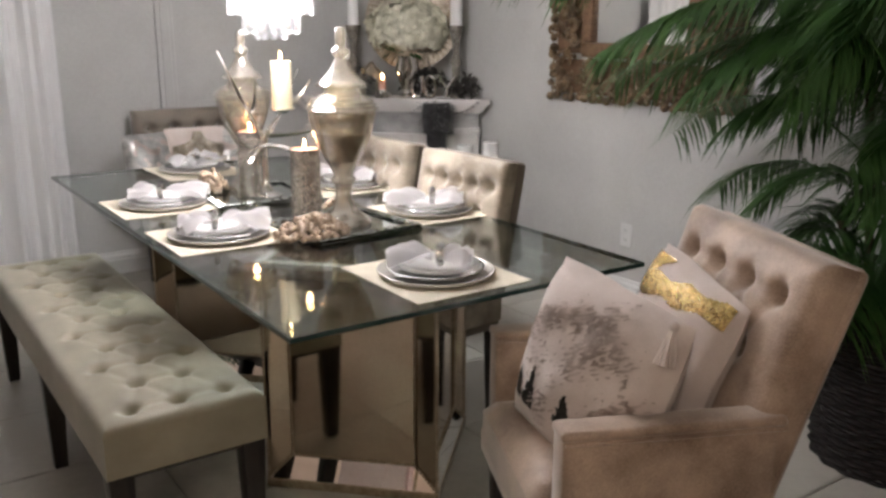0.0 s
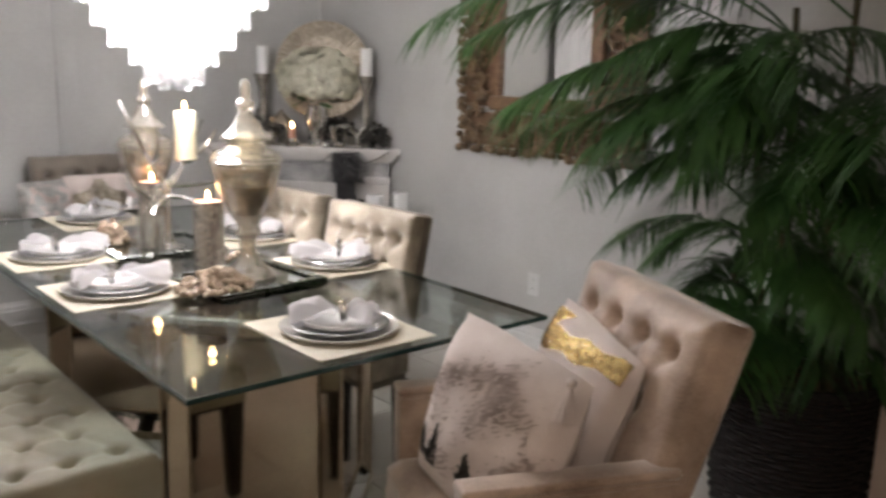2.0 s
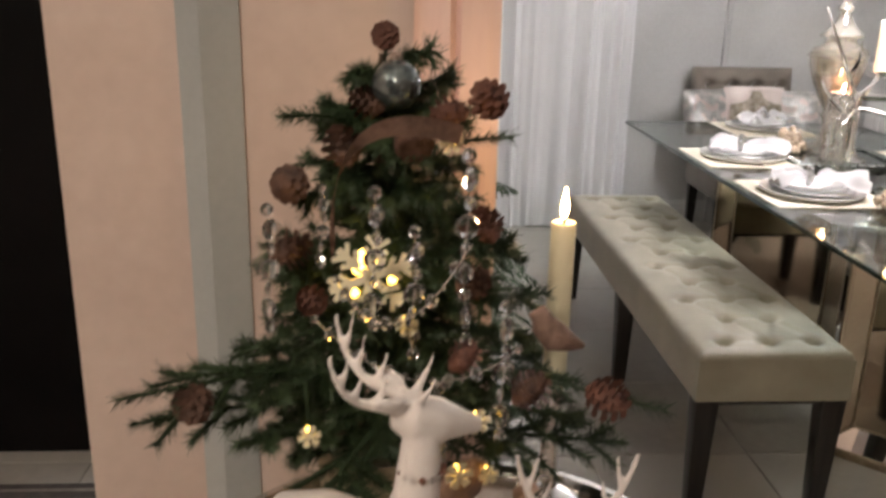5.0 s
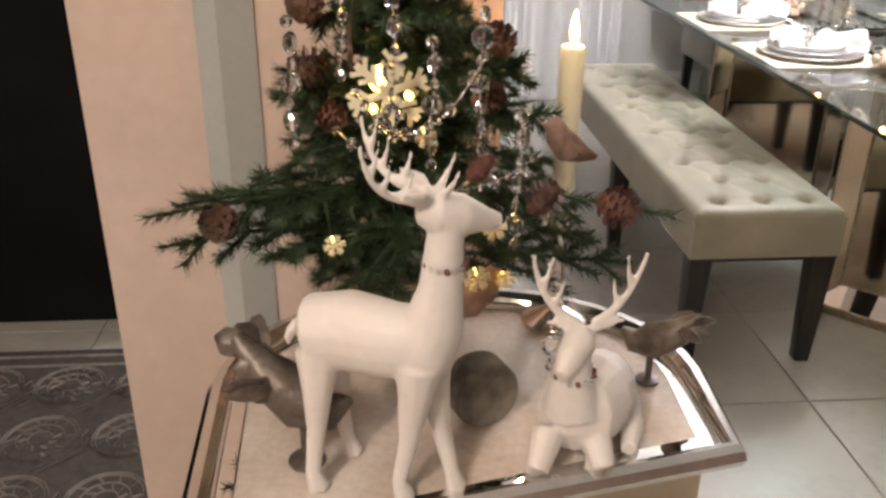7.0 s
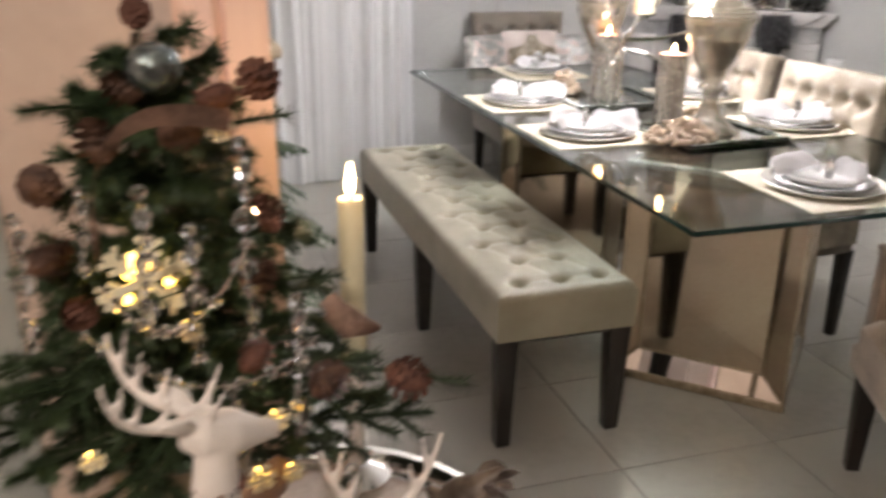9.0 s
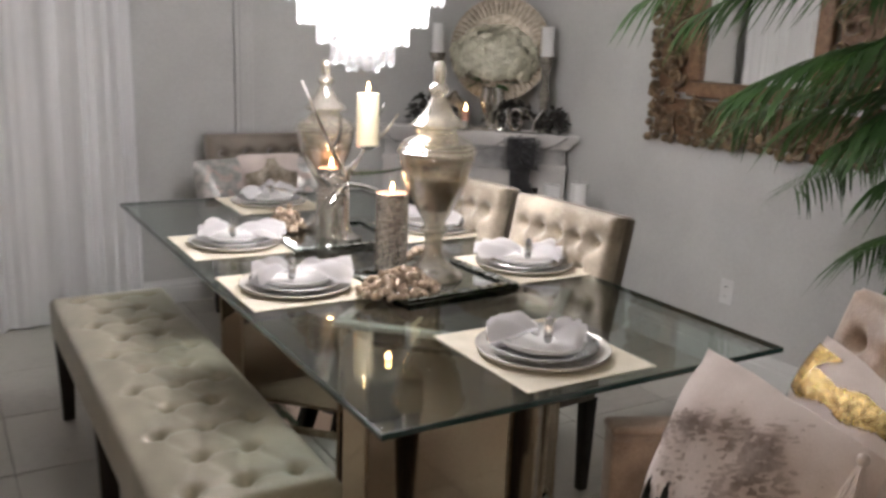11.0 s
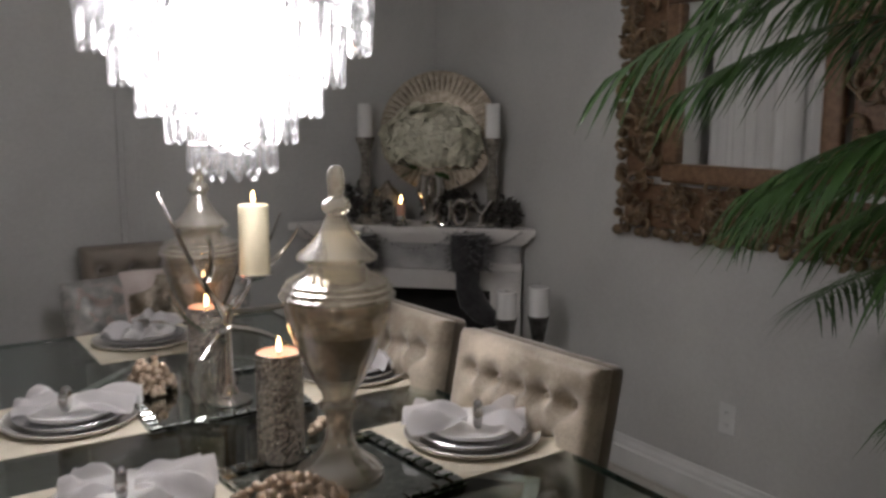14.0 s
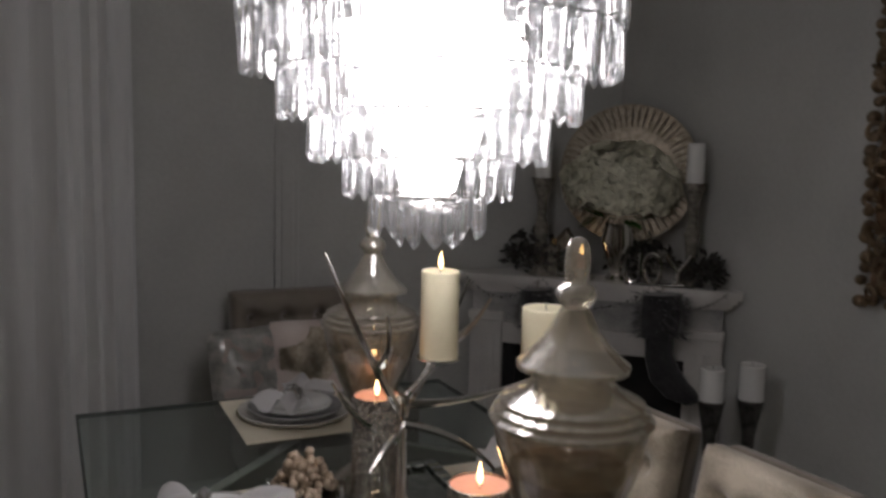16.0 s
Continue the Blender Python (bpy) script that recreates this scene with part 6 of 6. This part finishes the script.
def deer_lying():
    bm = B()
    q = Vector((-1.005, -1.095, TT))
    P = lambda x, y, z: q + Vector((x, y, z))
    tube(bm, [P(0.030, 0.050, 0.020), P(0.028, 0.040, 0.034), P(0.012, 0.012, 0.042), P(-0.004, -0.012, 0.045), P(-0.010, -0.024, 0.048)], [0.012, 0.032, 0.036, 0.031, 0.014], 16)
    tube(bm, [P(-0.006, -0.012, 0.050), P(-0.010, -0.018, 0.078), P(-0.008, -0.018, 0.098)], [0.024, 0.016, 0.012], 14)
    tube(bm, [P(0.004, -0.006, 0.104), P(-0.004, -0.014, 0.105), P(-0.014, -0.026, 0.096), P(-0.022, -0.037, 0.088)], [0.006, 0.0135, 0.0115, 0.006], 12)
    for s in (-1, 1):
        tube(bm, bez(P(0.0 + s * 0.008, -0.010, 0.112), P(s * 0.020, -0.008, 0.118), P(s * 0.030, -0.010, 0.116), 4), [0.004, 0.006, 0.005, 0.003, 0.002], 8, 0.5)
        main = bez(P(s * 0.005, -0.010, 0.114), P(s * 0.034, 0.0, 0.122), P(s * 0.042, -0.006, 0.165), 8)
        tube(bm, main, [0.0045 - 0.0024 * i / 8 for i in range(9)], 7)
        for i, hgt in ((3, 0.022), (5, 0.026)):
            tube(bm, bez(main[i], main[i] + Vector((s * -0.004, 0, hgt * 0.5)), main[i] + Vector((s * -0.006, -0.004, hgt)), 3), [0.003, 0.0026, 0.002, 0.0016], 6)
    for s in (-1, 1):
        tube(bm, [P(s * 0.018 - 0.006, -0.016, 0.030), P(s * 0.026 - 0.010, -0.040, 0.014), P(s * 0.024 - 0.012, -0.030, 0.010), P(s * 0.022 - 0.006, -0.012, 0.009)], [0.014, 0.0095, 0.0085, 0.008], 10)
    tube(bm, [P(0.045, 0.036, 0.022), P(0.052, 0.012, 0.012), P(0.044, -0.010, 0.009)], [0.020, 0.010, 0.007], 10)
    for v in bm.verts:
        d = v.co - q
        v.co = q + Vector((d.x * 1.08, d.y, d.z * 1.2))
    return tagged(blended(part("deer_figurine", bm, PLASTER)), "lying white ceramic deer figurine with antlers", "figurine", "deer figurines")


deer_standing()
deer_lying()
for c, r, n in (((-1.122, -1.144, TT + 0.215), 0.0150, 16), ((-1.014, -1.113, TT + 0.098), 0.0168, 16)):
    t = thing("collar", "small crystal bead collar round a ceramic deer's neck", "collar", pose(*c))
    for k in range(n):
        a = 2 * math.pi * k / n
        part("bead", ball(B(), (r * math.cos(a), r * math.sin(a), 0.002 * math.sin(a)), 0.0026, 6, 4), CRYSTAL if k % 3 else RUST, t)

# candle beside the tree
t = thing("taper_candle", "lit ivory candle on a slim silver holder", "candle", pose(-0.976, -0.862, TT))
part("holder", lathe(B(), [(0.035, 0.0005), (0.036, 0.006), (0.010, 0.02), (0.008, 0.10), (0.018, 0.125), (0.019, 0.135), (0.01, 0.136)], 20), SILVER, t, "slim silver holder")
part("candle", lathe(B(), [(0.0122, 0.1365), (0.0122, 0.306), (0.011, 0.308), (0.003, 0.304)], 20), WAX, t)
flame_on(t, 0, 0, 0.306, 0.85)
lamp("candle_light", "POINT", (-0.976, -0.862, TT + 0.345), 0.5, (1.0, 0.6, 0.28), 0.012)


def little_bird(m, material, label, s=1.0):
    t = thing("bird_ornament", label, "ornament", m, "bird ornaments")
    bm = B()
    tube(bm, [(-0.030 * s, 0, 0.006 * s), (-0.016 * s, 0, 0.008 * s), (0, 0, 0.012 * s), (0.014 * s, 0, 0.022 * s), (0.020 * s, 0, 0.030 * s), (0.030 * s, 0, 0.029 * s)], [0.003 * s, 0.008 * s, 0.0135 * s, 0.011 * s, 0.0085 * s, 0.001], 12)
    part("body", bm, material, t)
    for sg in (-1, 1):
        part("wing", tube(B(), [(0.008 * s, sg * 0.011 * s, 0.016 * s), (-0.008 * s, sg * 0.012 * s, 0.012 * s), (-0.028 * s, sg * 0.006 * s, 0.008 * s)], [0.004 * s, 0.007 * s, 0.001], 8, 0.4), material, t)


little_bird(Matrix.Translation(tree_at(0.135, -0.145, 0.265)) @ pose(0, 0, 0, 0, -12, 200), BIRD, "brown feathered bird perched in the fir tree", 0.95)
little_bird(Matrix.Translation(tree_at(0.055, -0.165, 0.125)) @ pose(0, 0, 0, 0, 0, 10), BIRD, "brown and white bird perched low in the fir tree", 1.2)


def metal_bird(m, label, material, s=1.0):
    t = thing("metal_bird", label, "figurine", m)
    part("stem", tube(B(), [(0, 0, 0), (0, 0, 0.045 * s)], 0.004 * s, 8), material, t)
    part("foot", lathe(B(), [(0.014 * s, 0.0003), (0.014 * s, 0.003), (0.004 * s, 0.005)], 14), material, t)
    bm = tube(B(), [(-0.05 * s, 0, 0.10 * s), (-0.03 * s, 0, 0.075 * s), (0, 0, 0.055 * s), (0.022 * s, 0, 0.05 * s), (0.036 * s, 0, 0.062 * s)], [0.004 * s, 0.016 * s, 0.022 * s, 0.014 * s, 0.004 * s], 12)
    part("body", bm, material, t)
    rnd = random.Random(5)
    for k in range(9):
        a = k * 0.7
        b = Vector((-0.045 * s + 0.008 * s * k / 2, 0.012 * s * math.sin(a), 0.085 * s - 0.003 * s * k))
        bm = tube(B(), bez(b, b + Vector((-0.01 * s, 0.02 * s * math.sin(a), 0.015 * s)), b + Vector((-0.022 * s, 0.03 * s * math.sin(a), 0.012 * s)), 4), [0.003 * s, 0.010 * s, 0.011 * s, 0.008 * s, 0.001], 8, 0.35)
        part("feather", bm, material, t)


metal_bird(pose(-1.235, -1.09, TT, 0, 0, -20), "dark bronze leaf feathered bird figurine on the console table", LEAFMETAL, 1.15)
metal_bird(pose(-0.905, -0.985, TT, 0, 0, 150), "dull bronze bird figurine near the console table rim", LEAFMETAL, 0.85)
t = thing("wood_slice_candle", "pale round log slice standing behind the ceramic deer", "ornament", pose(-1.085, -1.02, TT))
part("log", lathe(B(), [(0.001, 0.0), (0.03, 0.0), (0.032, 0.004), (0.032, 0.03), (0.03, 0.034), (0.001, 0.034)], 24, pose(0, 0, 0.0325, 90, 0, 20)), LOGBARK, t, smooth=False)
part("rings", tube(B(), [(0.003 * i ** 0.5 * 2.2 * math.cos(i * 0.7), -0.001, 0.003 * i ** 0.5 * 2.2 * math.sin(i * 0.7)) for i in range(1, 18)], 0.0012, 4), STONE, t, "pale growth rings", m=pose(0, 0, 0.0325, 0, 0, 20) @ pose(0, -0.0005, 0))

# ---- gold animal on a stand, fern, plinth and stone urn ----
GX, GY = -1.20, 1.62
t = thing("statue_stand", "dark square stand with mirrored top", "stand", pose(GX, GY, 0))
part("column", box(B(), -0.15, 0.15, -0.15, 0.15, 0.05, 0.895, 0.008), BLACK, t)
part("base", box(B(), -0.18, 0.18, -0.18, 0.18, 0, 0.05, 0.008), BLACK, t)
part("top", box(B(), -0.19, 0.19, -0.19, 0.19, 0.896, 0.92, 0.005), MIRROR, t, "mirrored top plate", smooth=False)


def gold_animal():
    bm = B()
    P = lambda x, y, z: Vector((x, y, z))
    tube(bm, [P(-0.055, 0, 0.150), P(-0.045, 0, 0.155), P(-0.01, 0, 0.160), P(0.025, 0, 0.158), P(0.045, 0, 0.165)], [0.012, 0.032, 0.036, 0.034, 0.018], 16)
    tube(bm, [P(0.030, 0, 0.16), P(0.042, 0, 0.21), P(0.046, 0, 0.26), P(0.048, 0, 0.31)], [0.032, 0.024, 0.019, 0.016], 14)
    tube(bm, [P(0.030, 0, 0.325), P(0.052, 0, 0.325), P(0.080, 0, 0.305), P(0.095, 0, 0.292)], [0.010, 0.021, 0.016, 0.010], 12)
    for s in (-1, 1):
        tube(bm, [P(0.040, s * 0.010, 0.335), P(0.036, s * 0.014, 0.365)], [0.007, 0.001], 8)
    for x, y in ((0.028, -0.018), (0.034, 0.018), (-0.044, -0.018), (-0.040, 0.018)):
        tube(bm, [P(x, y, 0.145), P(x * 1.05, y, 0.09), P(x * 0.95, y, 0.05), P(x, y, 0.012), P(x + 0.004, y, 0.0)], [0.022, 0.014, 0.010, 0.009, 0.013], 10)
    tube(bm, bez(P(-0.058, 0, 0.160), P(-0.085, 0, 0.15), P(-0.085, 0, 0.08), 6), [0.008, 0.012, 0.013, 0.013, 0.011, 0.008, 0.002], 8)
    for v in bm.verts:
        v.co *= 2.2
    return tagged(part("animal_statue", bm, GOLD, m=pose(GX, GY, 0.92, 0, 0, -35)), "gold leaf horse statue on a dark stand", "statue")


gold_animal()


def fern():
    rnd = random.Random(8)
    fx, fy = -1.02, 1.28
    t = thing("fern_plant", "bushy dark green fern standing on the floor", "plant", pose(0, 0, 0))
    part("planter", lathe(B(), [(0.11, 0), (0.112, 0.01), (0.14, 0.22), (0.145, 0.24), (0.13, 0.24), (0.12, 0.2), (0.02, 0.2)], 28, pose(fx, fy, 0)), WICKER, t, "dark woven planter")
    part("stem", tube(B(), [(fx, fy, 0.19), (fx + 0.01, fy, 0.6), (fx, fy, 0.97)], [0.016, 0.012, 0.005], 8), BARK, t)
    for k in range(92):
        a = k * 2.4 + rnd.uniform(-0.2, 0.2)
        z = 0.22 + 0.76 * k / 91
        ln = (0.17 + 0.27 * (1 - ((z - 0.22) / 0.76) ** 1.6)) * rnd.uniform(0.8, 1.1)
        d = Vector((math.cos(a), math.sin(a), 0))
        base = Vector((fx, fy, z))
        tip = base + d * ln + Vector((0, 0, rnd.uniform(-0.14, 0.02) - 0.04 * (z < 0.5)))
        tip.z = max(tip.z, 0.03)
        n = 24
        pts = bez(base, (base + tip) / 2 + Vector((0, 0, 0.09)), tip, 12)
        bm = tube(B(), pts, [0.003 - 0.002 * i / 12 for i in range(13)], 5)
        for i in range(n):
            f = 0.15 + 0.85 * i / n
            q = min(11, int(f * 12))
            c = pts[q].lerp(pts[q + 1], f * 12 - q)
            dd = (pts[q + 1] - pts[q]).normalized()
            sd = dd.cross(Vector((0, 0, 1))).normalized()
            for s in (-1, 1):
                l2 = 0.085 * math.sin(math.pi * (0.22 + 0.72 * f)) * rnd.uniform(0.8, 1.2)
                e = c + (sd * s * 0.8 + dd * 0.6).normalized() * l2 + Vector((0, 0, -0.016 + rnd.uniform(-0.01, 0.01)))
                w = dd * 0.0075
                m = (c + e) / 2
                bm.faces.new([bm.verts.new(c), bm.verts.new(m - w), bm.verts.new(e), bm.verts.new(m + w)])
        part("frond", bm, NEEDLE, t, smooth=False)


fern()


def plinth():
    t = thing("stone_plinth", "square sand coloured cast stone plinth on the floor", "plinth", pose(-0.90, 2.22, 0))
    part("base", box(B(), -0.20, 0.20, -0.20, 0.20, 0, 0.09, 0.012), STONE, t)
    bm = B()
    prism(bm, [(-0.155, -0.155), (0.155, -0.155), (0.155, 0.155), (-0.155, 0.155)], 0.09, 0.80)
    part("shaft", bm, STONE, t, smooth=False)
    for k in range(4):
        part("panel", box(B(), -0.10, 0.10, -0.162, -0.156, 0.16, 0.72, 0.003), STONE, t, m=pose(0, 0, 0, 0, 0, 90 * k))
    for e, z0, z1 in ((0.17, 0.80, 0.84), (0.20, 0.84, 0.90), (0.23, 0.90, 0.95)):
        part("capital", box(B(), -e, e, -e, e, z0, z1 - 0.0005, 0.014, 3), STONE, t)
    u = thing("stone_urn", "large sand coloured cast stone urn on the plinth", "urn", pose(-0.90, 2.22, 0.9498))
    part("foot", lathe(B(), [(0.12, 0), (0.125, 0.03), (0.075, 0.06), (0.06, 0.13), (0.075, 0.18)], 32), STONE, u)
    part("bowl", lathe(B(), [(0.075, 0.1805), (0.15, 0.20), (0.185, 0.25), (0.19, 0.32), (0.165, 0.46), (0.16, 0.56), (0.20, 0.60), (0.205, 0.62), (0.17, 0.62), (0.14, 0.55)], 36, wob=lambda a, z: 1 + 0.018 * math.cos(16 * a)), STONE, u)


plinth()

# ---- drum console by the palm ----
t = thing("drum_console", "round console with pale top and black silver ribbed sides", "table", pose(1.93, -1.01, 0))
part("body", lathe(B(), [(0.20, 0), (0.20, 0.74)], 40), BLACK, t)
part("top", lathe(B(), [(0.20, 0.7405), (0.225, 0.745), (0.228, 0.76), (0.22, 0.772), (0.02, 0.773)], 40), MARBLE2, t, "pale pink stone top")
rib = None
for k in range(36):
    a = 2 * math.pi * k / 36
    m = pose(0.204 * math.cos(a), 0.204 * math.sin(a), 0)
    if rib is None:
        ob = part("rib", tube(B(), [(0, 0, 0.02), (0, 0, 0.735)], 0.009, 8), BEAD, t, "silver rib", m=m)
        rib = ob.data
    else:
        ob = new("rib", rib)
        ob.parent, ob.matrix_basis = t, m

# ---- hallway rug ----
t = thing("area_rug", "taupe rug with pale medallion and lattice pattern", "rug", pose(-2.35, -0.05, 0))
part("rug_base", box(B(), -0.95, 0.95, -0.75, 0.60, 0.0005, 0.009, 0.003), RUGD, t)
bm = B()


def rugline(pts, w=0.006):
    tube(bm, [(x, y, 0.0095) for x, y in pts], w, 4, 0.18)


for y in (-0.70, -0.66, 0.51, 0.56):
    rugline([(-0.92, y), (0.92, y)])
for x in (-0.9, 0.9, 0.86):
    rugline([(x, -0.72), (x, 0.57)])
for ix in range(8):
    for iy in range(5):
        cx, cy = -0.77 + 0.22 * ix, -0.53 + 0.235 * iy
        for r in (0.092, 0.084, 0.056, 0.028):
            rugline([(cx + r * math.cos(i * math.pi / 12), cy + r * math.sin(i * math.pi / 12)) for i in range(25)], 0.0032)
        for k in range(10):
            a = k * math.pi / 5
            rugline([(cx + 0.032 * math.cos(a), cy + 0.032 * math.sin(a)), (cx + 0.05 * math.cos(a + 0.25), cy + 0.05 * math.sin(a + 0.25))], 0.005)
            rugline([(cx + 0.06 * math.cos(a), cy + 0.06 * math.sin(a)), (cx + 0.08 * math.cos(a + 0.12), cy + 0.08 * math.sin(a + 0.12))], 0.004)
        rugline([(cx + 0.11, cy - 0.03), (cx + 0.122, cy), (cx + 0.11, cy + 0.03), (cx + 0.098, cy), (cx + 0.11, cy - 0.03)], 0.004)
for k in range(-6, 7):
    for s in (-1, 1):
        pts = [(max(-0.88, min(0.85, k * 0.22 + s * v)), v - 0.08) for v in (-0.56, 0.57)]
        if -0.9 < k * 0.22 - s * 0.5 < 0.9 and -0.9 < k * 0.22 + s * 0.5 < 0.9:
            rugline(pts, 0.005)
            rugline([(x + 0.03, y) for x, y in pts], 0.004)
part("pattern", bm, RUGL, t, "pale raised pattern")

# ---- living room ceiling lamp, behind the camera ----
t = thing("ceiling_lamp", "round warm ceiling lamp of the living room", "lamp", pose(-2.0, -2.6, HC))
part("plate", lathe(B(), [(0.2, -0.001), (0.2, -0.03), (0.05, -0.032)], 28), SILVER, t)
part("shade", lathe(B(), [(0.18, -0.0325), (0.17, -0.06), (0.10, -0.085), (0.01, -0.09)], 28), glow("warm_shade_glow", (1.0, 0.75, 0.5), 5), t, "frosted glowing shade")

# ---- floor tiles ----
TS = 0.50
mes = {}
for i in range(-8, 9):
    for j in range(-11, 7):
        x0, y0 = i * TS - 0.02, j * TS + 0.18
        x1, y1 = x0 + TS - 0.004, y0 + TS - 0.004
        cx0, cx1, cy0, cy1 = max(x0, -3.55), min(x1, 4.15), max(y0, -4.95), min(y1, 3.65)
        if cx1 - cx0 < 0.03 or cy1 - cy0 < 0.03:
            continue
        key = (round(cx1 - cx0, 3), round(cy1 - cy0, 3))
        if key not in mes:
            ob = part("tile", box(B(), 0, key[0], 0, key[1], -0.0055, 0, 0.0015, 1), TILE, floor, smooth=False)
            mes[key] = ob.data
        else:
            ob = new("tile", mes[key])
            ob.parent = floor
        ob.matrix_basis = pose(cx0, cy0, 0)
